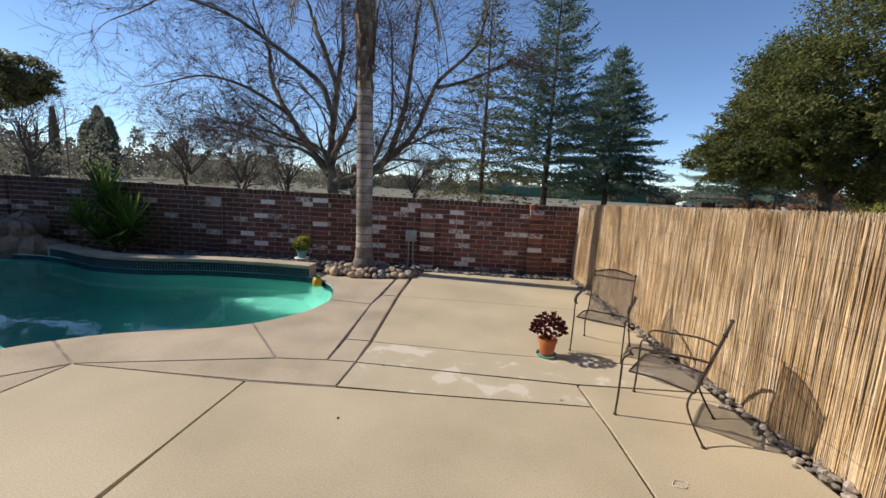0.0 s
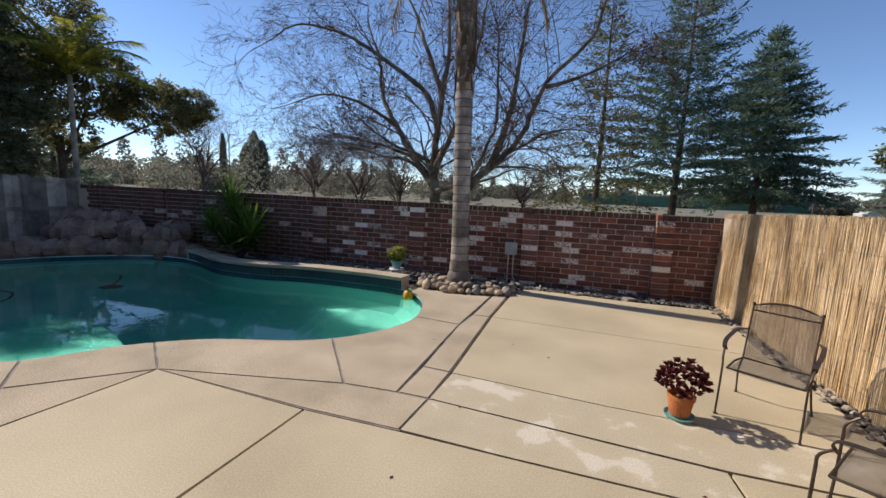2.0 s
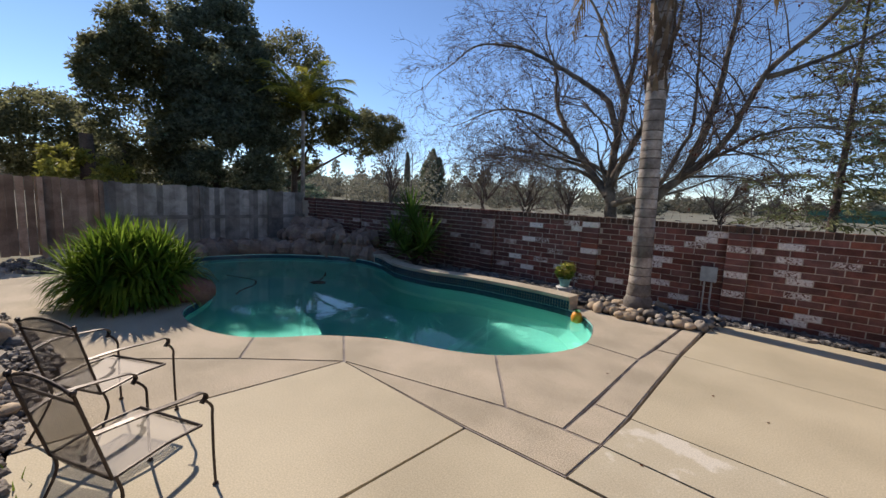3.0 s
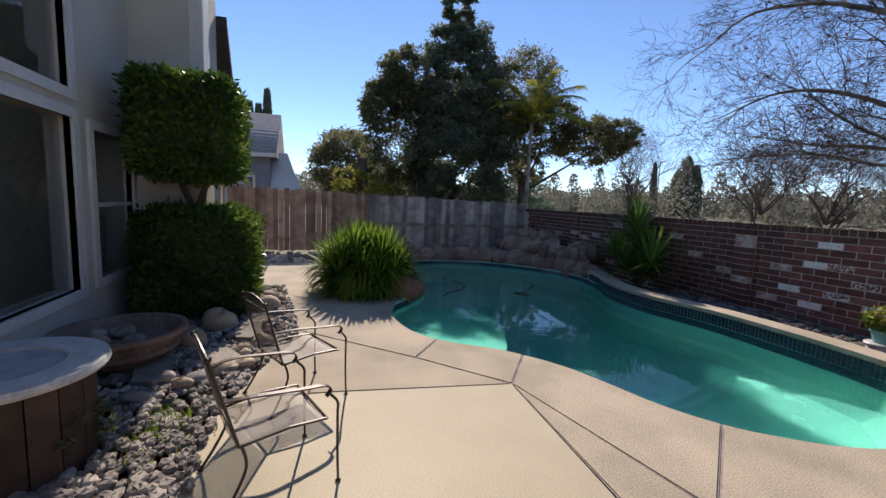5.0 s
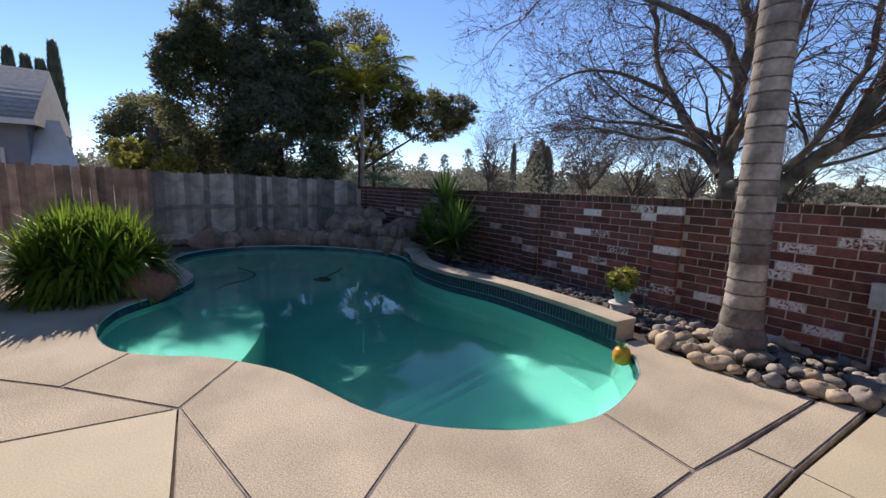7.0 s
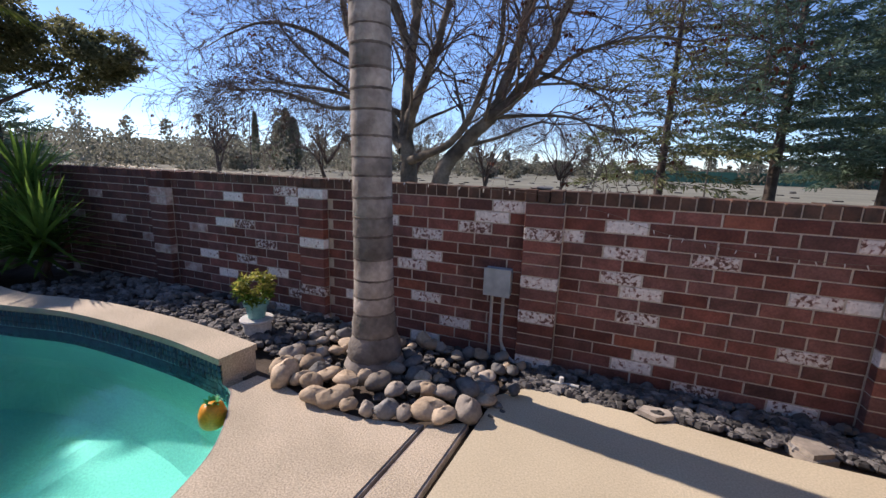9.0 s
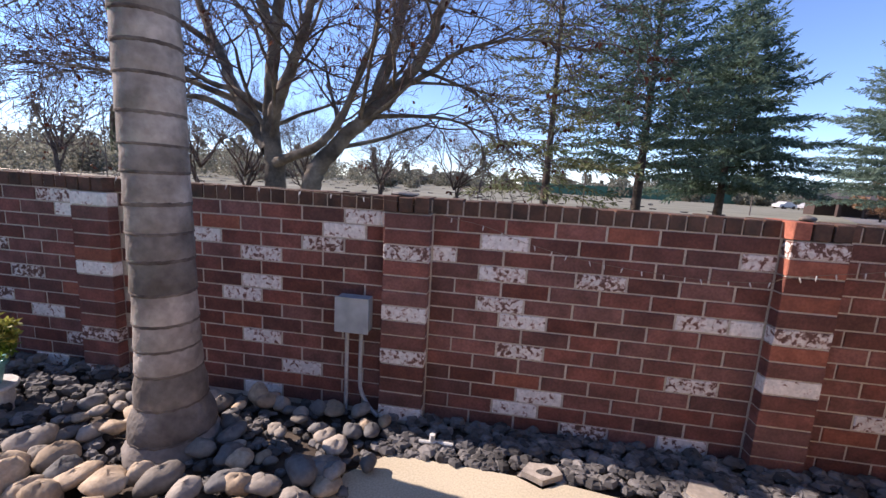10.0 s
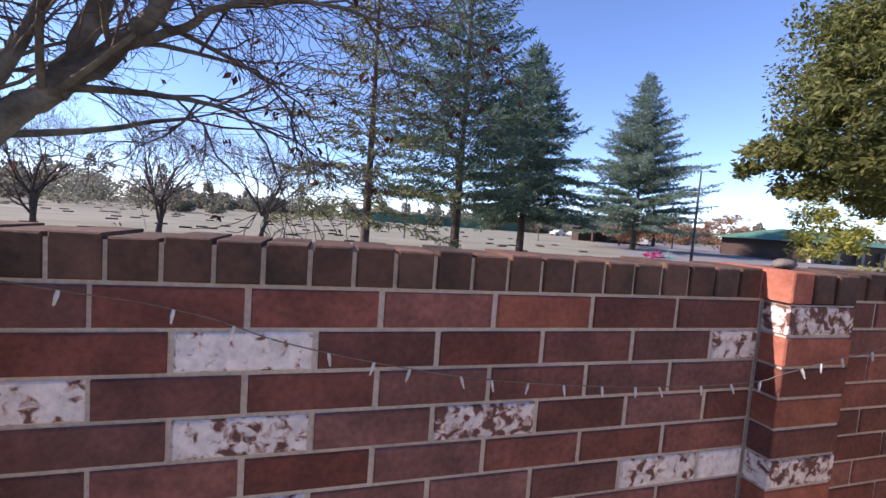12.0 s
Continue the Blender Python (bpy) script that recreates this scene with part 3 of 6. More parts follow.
J = 0.0055
for r in range(1, 15):
    z1 = WALL_T - COURSE * r - J
    z0 = z1 - COURSE + 2 * J
    for lo, hi, bond in ((-13.3, -1.15, 1), (-1.15, 2.6, 0)):   # the bond shifts at the second pier
        x = PHASE - BRICK * 44 + (BRICK / 2 if (r + bond) % 2 else 0)
        while x < 6.5:
            a, b = x + J, x + BRICK - J
            for px in PIERS:                              # cut against the piers
                if px - 0.01 <= a and b <= px + PIER_W + 0.01:
                    a = b
                elif a < px < b:
                    b = px - J
                elif a < px + PIER_W < b:
                    a = px + PIER_W + J
                if 0 < px - b < 0.06:                     # no thin closers beside a pier
                    b = px - J
                if 0 < a - px - PIER_W < 0.06:
                    a = px + PIER_W + J
            if b - a > 0.05 and lo < a < hi:
                k = "d"
                if a > -7.4:
                    if any(c == r and abs(w - x) < 0.145 for c, w in LIMED):
                        k = "w"
                    elif any(c == r and abs(w - x) < 0.145 for c, w in ORANGE):
                        k = "o"
                elif br.random() < 0.10:
                    k = "w"
                lay(a, b, WALL_Y, z0, z1, 0.03, k)
            x += BRICK
    for i, px in enumerate(PIERS):
        k = "w" if r in PIER_LIMED.get(i, ()) else "o" if r in PIER_ORANGE.get(i, ()) else "d"
        lay(px, px + PIER_W, WALL_Y - PIER_OUT, z0, z1, PIER_OUT - 0.004, k)
x = -13.4
while x < 6.5:                                        # rowlock cap
    px = next((p for p in PIERS if p - 0.05 < x < p + PIER_W - 0.05), None)
    y = WALL_Y - (PIER_OUT if px is not None else 0) - 0.004
    k = "o" if abs(x - 1.05) < 0.06 else "c"
    lay(x + J, x + COURSE - J, y, WALL_T - COURSE + J, WALL_T + br.uniform(-0.004, 0.004), WALL_Y + 0.2 - y, k)
    x += COURSE
# the joined far bricks take the darkened copy, with their shade in the colour
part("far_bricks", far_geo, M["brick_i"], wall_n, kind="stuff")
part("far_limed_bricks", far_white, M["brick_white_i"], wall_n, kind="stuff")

# ---------------------------------------------------------------- reed fence
reed = thing("reed_fence", "golden reed screen fence wired upright along the patio", "fence")
g = Geo()
rr = random.Random(11)


def reed_top(y):
    return 1.855 - 0.034 * y


y = 0.4
while y < 8.9:
    for _ in range(4):
        top = reed_top(y) + rr.uniform(-0.05, 0.035)
        x = REED_X + rr.uniform(-0.022, 0.028)
        lean, lx = rr.gauss(0, 0.034) + 0.03 * math.sin(y * 2.3), rr.uniform(-0.02, 0.02) + 0.08 * max(0.0, (y - 6) / 3)
        r = rr.uniform(0.0018, 0.0040)
        m1 = rr.uniform(-0.012, 0.012)
        g.tube([(x, y, -0.03), (x + lx * 0.5 + m1, y + lean * 0.5 + m1, top * 0.5), (x + lx, y + lean, top)], [r, r, r * 0.6], 4, False)
    y += rr.uniform(0.0025, 0.0055)
part("reeds", g, M["reed"], reed, "split golden reeds", kind="stuff")
g = Geo()
for h in (0.18, 0.55, 0.95, 1.35):
    g.tube([(REED_X - 0.03, 0.4 + 0.2 * i, h * (reed_top(0.4 + 0.2 * i) / 1.65) + rr.uniform(-0.006, 0.006)) for i in range(43)], 0.0016, 4)
part("tie_wire", g, M["wire"], reed)
g = Geo()
g.box(REED_X + 0.034, -4.0, -0.05, REED_X + 0.05, 8.9, 1.5)
part("backing", g, M["fence_wood"], reed, "weathered board backing")

# ---------------------------------------------------------------- board fence
fence = thing("board_fence", "weathered grey board fence with a reddish gate stretch", "fence")
fr = random.Random(5)
board_meshes = {}
y = -5.0
while y < 8.85:
    w = 0.14
    top = 1.64 + 0.019 * (8.9 - y) + fr.uniform(-0.02, 0.02)
    low = 0.03
    key = (round(top - low, 2), y < 3.4)
    if key not in board_meshes:
        g = Geo()
        g.add([(0, 0, 0), (0.018, 0, 0), (0.018, w, 0), (0, w, 0), (0, 0, key[0] - 0.014), (0.018, 0, key[0] - 0.014), (0.018, w, key[0] - 0.014), (0, w, key[0] - 0.014), (0, 0.02, key[0]), (0.018, 0.02, key[0]), (0.018, w - 0.02, key[0]), (0, w - 0.02, key[0])],
              [(0, 3, 2, 1), (0, 1, 5, 4), (1, 2, 6, 5), (2, 3, 7, 6), (3, 0, 4, 7), (4, 5, 9, 8), (5, 6, 10, 9), (6, 7, 11, 10), (7, 4, 8, 11), (8, 9, 10, 11)])
        board_meshes[key] = g.mesh("board", M["fence_red" if key[1] else "fence_wood"])
    ob = part("board", board_meshes[key], None, fence)
    ob.location = (FENCE_X + fr.uniform(-0.006, 0.006), y, low + fr.uniform(-0.01, 0.03))
    y += w + (0.010 if 0.2 < y < 2.9 and fr.random() < 0.7 else 0.002)
g = Geo()
for h in (0.35, 1.5):
    g.box(FENCE_X - 0.06, -5.0, h, FENCE_X - 0.015, 8.9, h + 0.09)
part("rail", g, M["fence_wood"], fence)
g = Geo()
g.box(FENCE_X + 0.022, 3.4, 0.82, FENCE_X + 0.06, 8.9, 0.92)
part("mid_rail", g, M["fence_wood"], fence)
g = Geo()
g.box(FENCE_X + 0.024, 2.4, -0.03, FENCE_X + 0.055, 8.9, 0.16)
part("kick_board", g, M["fence_wood"], fence)
for py in (-2.0, 0.3, 2.35, 3.4, 5.6, 7.6):
    g = Geo()
    g.box(FENCE_X + 0.02, py, -0.05, FENCE_X + 0.11, py + 0.09, 1.72 + 0.01 * (8 - py))
    part("post", g, M["fence_red" if py < 3.5 else "fence_wood"], fence)

# ---------------------------------------------------------------- house
house = thing("house", "two-storey grey stucco house with white-framed windows", "house")


def wall_with_holes(g, axis, at, thick, a0, a1, z0, z1, holes):
    """A wall slab along x (axis 'x', at y=at) cut by rectangular holes (a, b, z, w)."""
    xs = sorted({a0, a1, *[h[0] for h in holes], *[h[1] for h in holes]})
    zs = sorted({z0, z1, *[h[2] for h in holes], *[h[3] for h in holes]})
    for i in range(len(xs) - 1):
        for k in range(len(zs) - 1):
            cx, cz = (xs[i] + xs[i + 1]) / 2, (zs[k] + zs[k + 1]) / 2
            if any(h[0] < cx < h[1] and h[2] < cz < h[3] for h in holes):
                continue
            g.box(xs[i], at - thick, zs[k], xs[i + 1], at, zs[k + 1])


HY = -0.5
WINDOWS = [(-7.50, -6.46, 0.62, 2.28), (-6.05, -3.9, 0.58, 2.34), (-6.05, -3.9, 2.62, 4.4)]
g = Geo()
wall_with_holes(g, "x", HY, 0.2, -7.62, 1.9, -0.1, 5.6, WINDOWS)
part("wall", g.mesh("wall", M["stucco"], weld=True), None, house)
g = Geo()
g.box(1.7, -6.0, -0.1, 1.9, HY - 0.2, 5.6)
part("end_wall", g, M["stucco"], house)
g = Geo()
g.box(-8.75, -4.0, -0.1, -7.6, 0.34, 5.6)
part("wing_wall", g, M["stucco"], house)
g = Geo()
g.box(-8.77, 0.345, 0.0, -7.62, 0.375, 2.6)
part("lower_side_panel", g, M["stucco_beige"], house, "beige lower wall panel")
g = Geo()
g.box(-7.64, 0.22, 2.6, -7.585, 0.38, 5.6)
g.box(-8.0, 0.345, 2.6, -7.62, 0.385, 5.6)
part("corner_board", g, M["trim"], house, "white corner board")
g = Geo()
g.tube([(-8.72, 0.42, 0.0), (-8.72, 0.42, 2.6)], 0.035, 8)
part("downspout", g, M["trim"], house, "white downspout")
for i, (a, b, z0, z1) in enumerate(WINDOWS):
    w = part("window", Geo(), M["trim"], house, "white-framed window")
    g = Geo()
    f = 0.10
    g.box(a - f, HY - 0.06, z0 - f, b + f, HY + 0.03, z0)
    g.box(a - f, HY - 0.06, z1, b + f, HY + 0.03, z1 + f)
    g.box(a - f, HY - 0.06, z0, a, HY + 0.03, z1)
    g.box(b, HY - 0.06, z0, b + f, HY + 0.03, z1)
    part("frame", g, M["trim"], w)
    if i == 0:
        g = Geo()
        g.box(a, HY - 0.06, (z0 + z1) / 2 - 0.025, b, HY - 0.01, (z0 + z1) / 2 + 0.025)
        part("meeting_rail", g, M["trim"], w)
    g = Geo()
    g.box(a, HY - 0.10, z0, b, HY - 0.094, z1)
    pane = part("pane", g, M["glass"], w)
    pane.visible_shadow = False
g = Geo()
g.box(-7.5, -2.2, -0.05, -3.2, -2.1, 5.5)
part("interior_wall", g, M["room"], house, "brown curtained interior")
g = Geo()
g.add([(-9.2, -4.5, 5.6), (2.6, -4.5, 5.6), (2.6, 0.2, 5.6), (-9.2, 0.2, 5.6), (-9.2, -4.5, 7.2), (2.6, -4.5, 7.2)], [(3, 2, 1, 0), (0, 1, 5, 4), (2, 3, 4, 5), (0, 4, 3), (1, 2, 5)])
part("roof", g, M["roof_dark"], house, "dark shingle roof")
g = Geo()
g.add([(-8.75, 0.5, 4.5), (-8.75, -2.5, 4.5), (-9.6, -2.5, 3.2), (-9.6, 0.5, 3.2), (-8.75, 0.5, 4.35), (-8.75, -2.5, 4.35), (-9.6, -2.5, 3.05), (-9.6, 0.5, 3.05)], [(0, 1, 2, 3), (7, 6, 5, 4), (0, 3, 7, 4), (3, 2, 6, 7), (1, 0, 4, 5)])
part("side_roof", g, M["roof_dark"], house, "dark sloping side roof")

# neighbour's house beyond the board fence
nb = thing("neighbour_house", "blue-grey house with a pale shingle roof behind the fence", "house")
g = Geo()
g.box(-28, -9, -0.1, -19.8, 0.28, 3.4)
part("wall", g, M["siding"], nb)
g = Geo()
g.add([(-19.2, 0.55, 3.30), (-19.2, -12.0, 3.30), (-22.8, -12.0, 5.45), (-22.8, 0.55, 5.45), (-27, 0.55, 3.3), (-27, -12.0, 3.3), (-19.2, 0.55, 3.14), (-19.2, -12.0, 3.14)],
      [(0, 3, 2, 1), (3, 4, 5, 2), (6, 0, 1, 7), (0, 6, 4, 3)])
part("roof", g, M["roof"], nb)
for k in range(12):
    z = 3.36 + 2.04 * k / 12
    x = -19.2 - 3.6 * (k + 0.35) / 12
    g = Geo()
    g.box(x - 0.01, -12.0, z + 0.012, x + 0.05, 0.57, z + 0.04)
    part("shingle_course", g, M["roof"], nb)
g = Geo()
g.box(-19.25, -12.0, 3.12, -19.12, 0.6, 3.28)
part("gutter", g, M["trim"], nb)
g = Geo()
g.add([(-21.2, 0.3, 3.5), (-21.2, 0.9, 3.5), (-19.5, 1.5, 1.85), (-19.5, 0.3, 1.85), (-21.2, 0.3, 3.4), (-21.2, 0.9, 3.4), (-19.5, 1.5, 1.75), (-19.5, 0.3, 1.75)], [(0, 3, 2, 1), (4, 5, 6, 7), (3, 7, 6, 2), (2, 6, 5, 1)])
# white trim colour stands in for sun glare veiling this backlit slope
part("lean_to_roof", g, M["trim"], nb, "backlit lean-to roof, paled to carry veiling glare")
w = part("window", Geo(), M["trim"], nb, "white window")
g = Geo()
for a, b, c, d in ((-1.5, -1.4, 1.7, 2.4), (-0.4, -0.3, 1.7, 2.4), (-1.4, -0.4, 2.3, 2.4), (-1.4, -0.4, 1.7, 1.8)):
    g.box(-19.82, a, c, -19.74, b, d)
part("frame", g, M["trim"], w)
g = Geo()
g.box(-19.79, -1.4, 1.8, -19.775, -0.4, 2.3)
part("pane", g, M["glass"], w)

# ---------------------------------------------------------------- trees
def wander(p, d, length, r0, r1, rnd, segs=4, bend=0.25, lift=0.0):
    pts, q, d = [Vector(p)], Vector(p), Vector(d).normalized()
    for i in range(segs):
        d = (d + Vector((rnd.uniform(-bend, bend), rnd.uniform(-bend, bend), rnd.uniform(-bend, bend) + lift))).normalized()
        q = q + d * (length / segs)
        pts.append(q.copy())
    return pts, [r0 + (r1 - r0) * i / segs for i in range(segs + 1)], d


def limb(g, tw, p, d, length, r, level, rnd, tips, kids=3, spread=0.75, lift=0.06):
    """A bare limb that forks into thinner and thinner ones."""
    segs = 5 if level > 2 else 3
    r = max(r, 0.0045)
    pts, rad, dd = wander(p, d, length, r, max(0.0035, r * 0.55), rnd, segs, 0.20 if level > 2 else 0.48, lift)
    (g if level > 2 else tw).tube(pts, rad, 7 if level > 3 else 5 if level > 1 else 3, False)
    if level == 0:
        tips.append(pts[-1])
        return
    for i in range(kids + (1 if level < 3 else 0)):
        k = rnd.randrange(max(1, segs - 3), segs + 1) if i else segs
        base = (pts[min(k, segs)] - pts[max(0, min(k, segs) - 1)]).normalized()
        side = Vector((rnd.gauss(0, 1), rnd.gauss(0, 1), rnd.gauss(0, 0.7))).normalized()
        nd = (base + side * spread * rnd.uniform(0.6, 1.1)).normalized()
        limb(g, tw, pts[min(k, segs)], nd, length * rnd.uniform(0.6, 0.84), rad[min(k, segs)] * rnd.uniform(0.55, 0.75), level - 1, rnd, tips, kids, spread, lift)


def bare_tree(name, base, height, limbs, seed, label, level=4, kids=3, r=0.2, leaves=0, lift=0.06, dark=False):
    rnd = random.Random(seed)
    t = thing(name, label, "tree", at=base)
    g, tw, tips = Geo(), Geo(), []
    for start, d, length, rad in limbs:
        limb(g, tw, start, d, length, rad, level, rnd, tips, kids, 0.75, lift)
    part("trunk", g, M["bark_dark" if dark else "bark"], t, "mottled pale bark" if not dark else "", smooth=True)
    part("twig_mass", tw, M["twig"], t, kind="stuff")
    if leaves:
        lf = Geo()
        for _ in range(leaves):
            p = Vector(rnd.choice(tips))
            for _ in range(3):
                lf.leaf(p + Vector((rnd.gauss(0, 0.03), rnd.gauss(0, 0.03), -0.04)), Vector((rnd.gauss(0, 0.5), rnd.gauss(0, 0.5), -0.8)).normalized(), Vector((rnd.random(), rnd.random(), rnd.random())), 0.035, 0.07)
        part("dry_leaves", lf, M["dry_leaf"], t, "last brown leaves and seed balls", kind="stuff")
    return t


def skeleton_tree(name, base, mains, seed, label, per=9, leaves=420):
    """A bare tree grown on drawn main limbs, which carry forking side limbs."""
    rnd = random.Random(seed)
    t = thing(name, label, "tree", at=base)
    tw, tips = Geo(), []
    for line, r0, r1 in mains:
        g = Geo()
        pts = spline(line, 6)
        n_ = len(pts) - 1
        pts = [p + Vector((rnd.gauss(0, 0.012), rnd.gauss(0, 0.012), 0)) if 0 < i < n_ else p for i, p in enumerate(pts)]
        rad = [r0 + (r1 - r0) * (i / n_) ** 0.8 for i in range(n_ + 1)]
        g.tube(pts, rad, 9, False)
        n_side = per if r0 > 0.06 else per // 2
        for k in range(n_side):
            f = 0.34 + 0.66 * (k + rnd.random() * 0.8) / n_side
            i = min(n_ - 1, int(f * n_))
            ax = (pts[i + 1] - pts[i]).normalized()
            side = Vector((rnd.gauss(0, 1), rnd.gauss(0, 1), rnd.gauss(0.15, 0.6))).normalized()
            nd = (ax * 0.75 + side * 0.85).normalized()
            limb(g, tw, pts[i], nd, rnd.uniform(0.9, 1.6) * (1.1 - 0.35 * f) * min(1.25, 0.6 + r0 * 4), max(0.012, rad[i] * 0.32), 3 if r0 > 0.06 else 2, rnd, tips, 3, 0.8, -0.02)
        limb(g, tw, pts[-1], (pts[-1] - pts[-2]).normalized(), 1.3 if r1 > 0.016 else 0.7, r1, 3 if r1 > 0.016 else 2, rnd, tips, 3, 0.8, 0.0)
        part("main_limb", g, M["bark"], t, "mottled pale bark", smooth=True)
    part("twig_mass", tw, M["twig"], t, kind="stuff")
    lf = Geo()
    for _ in range(leaves):
        p = Vector(rnd.choice(tips))
        for _ in range(3):
            lf.leaf(p + Vector((rnd.gauss(0, 0.03), rnd.gauss(0, 0.03), -0.04)), Vector((rnd.gauss(0, 0.5), rnd.gauss(0, 0.5), -0.8)).normalized(), Vector((rnd.random(), rnd.random(), rnd.random())), 0.04, 0.08)
    part("dry_leaves", lf, M["dry_leaf"], t, "last brown leaves and seed balls", kind="stuff")


skeleton_tree("sycamore_tree", (-4.05, 12.6, 0), [
    ([(-0.15, 0, -0.1), (-0.22, 0, 0.8), (-0.24, 0, 1.42), (-0.27, 0, 1.9), (-0.33, 0, 2.3), (-0.28, 0.05, 3.4), (-0.2, 0.1, 4.5), (-0.75, 0.2, 5.9), (-1.15, 0.3, 6.9)], 0.23, 0.04),
    ([(-0.2, 0.1, 4.4), (-0.05, 0.2, 5.7), (-0.15, 0.3, 7.1)], 0.09, 0.035),
    ([(-0.34, 0, 2.15), (-0.13, -0.1, 2.67), (0.15, -0.2, 3.16), (0.4, -0.25, 3.7), (0.75, -0.3, 4.8), (1.0, -0.2, 6.3)], 0.125, 0.035),
    ([(-0.33, 0, 1.95), (-1.1, 0.4, 2.75), (-2.0, 1.1, 3.8), (-2.7, 1.5, 4.8), (-2.9, 1.6, 6.0), (-3.3, 1.7, 7.0)], 0.14, 0.03),
    ([(-0.6, 0.15, 2.3), (-1.16, -0.3, 2.65), (-1.7, -0.5, 2.68), (-2.6, -0.7, 2.95), (-3.5, -0.9, 3.0)], 0.062, 0.012),
    ([(-1.1, 0.4, 2.75), (-2.3, 0.4, 3.15), (-3.3, 0.4, 3.3), (-4.4, 0.4, 3.6)], 0.065, 0.014),
    ([(-0.36, 0, 2.55), (-0.98, 0.1, 2.87), (-1.6, 0.2, 3.05), (-2.7, 0.3, 3.7), (-3.6, 0.4, 4.5)], 0.07, 0.018),
    ([(-0.25, 0.05, 3.5), (-0.6, 0, 4.5), (-1.4, -0.1, 5.15), (-2.7, -0.2, 6.0), (-3.6, -0.2, 6.4), (-4.8, -0.3, 6.6), (-5.8, -0.3, 6.2)], 0.095, 0.018),
    ([(-2.0, 1.1, 3.8), (-3.2, 0.9, 4.5), (-4.5, 0.8, 4.8), (-5.6, 0.6, 4.5)], 0.07, 0.018),
    ([(0.35, -0.35, -0.1), (0.45, -0.38, 0.8), (0.6, -0.4, 1.47), (0.78, -0.4, 1.8), (1.13, -0.4, 2.19), (1.46, -0.4, 2.47), (1.92, -0.45, 2.88), (2.3, -0.5, 3.4), (2.8, -0.55, 4.6), (3.8, -0.6, 5.6), (4.1, -0.6, 6.7)], 0.19, 0.03),
    ([(1.4, -0.4, 2.42), (1.65, -0.35, 3.0), (1.95, -0.3, 4.3), (2.1, -0.2, 5.8), (2.2, -0.1, 7.0)], 0.12, 0.03),
    ([(-0.15, -0.1, 1.75), (0.26, -0.3, 1.87), (0.74, -0.5, 2.02), (1.09, -0.5, 2.41), (1.34, -0.45, 3.05), (1.55, -0.4, 3.72), (1.5, -0.3, 5.0), (1.4, -0.2, 6.2)], 0.085, 0.025),
    ([(2.8, -0.55, 4.5), (3.8, -0.5, 4.8), (4.9, -0.4, 5.4)], 0.065, 0.018),
    ([(1.5, -0.42, 2.46), (2.15, -0.5, 2.48), (2.71, -0.6, 2.43), (2.99, -0.65, 2.32)], 0.04, 0.010),
    ([(1.88, -0.45, 2.84), (2.36, -0.5, 3.06), (2.81, -0.6, 3.32), (3.5, -0.7, 3.43), (4.2, -0.8, 3.3)], 0.05, 0.012),
    ([(2.2, -0.5, 3.1), (2.83, -0.3, 2.9), (3.35, -0.2, 2.65)], 0.03, 0.010)], 21, "large bare sycamore with mottled bark beyond the wall", 15, 700)

for i, (b, s, sd) in enumerate([((-19.7, 29.9, 0), 1.0, 31), ((-36.4, 34.9, 0), 1.35, 32), ((-12.26, 29.0, 0), 0.8, 33), ((-3.5, 29.5, 0), 0.72, 34), ((-14.0, 26.0, 0), 0.8, 35), ((-7.67, 29.0, 0), 0.8, 36)]):
    bare_tree("bare_tree", b, 6, [((0, 0, -0.1), (0.02, 0, 1), 1.9 * s, 0.17 * s)] + [((0, 0, 1.6 * s), (math.cos(a), math.sin(a), 1.15 + 0.5 * (k % 2)), 2.3 * s, 0.075 * s) for k, a in enumerate((0.3, 1.5, 2.6, 3.9, 5.2))], sd,
              "bare winter tree standing in the field", 4, 4, lift=0.05, dark=True)


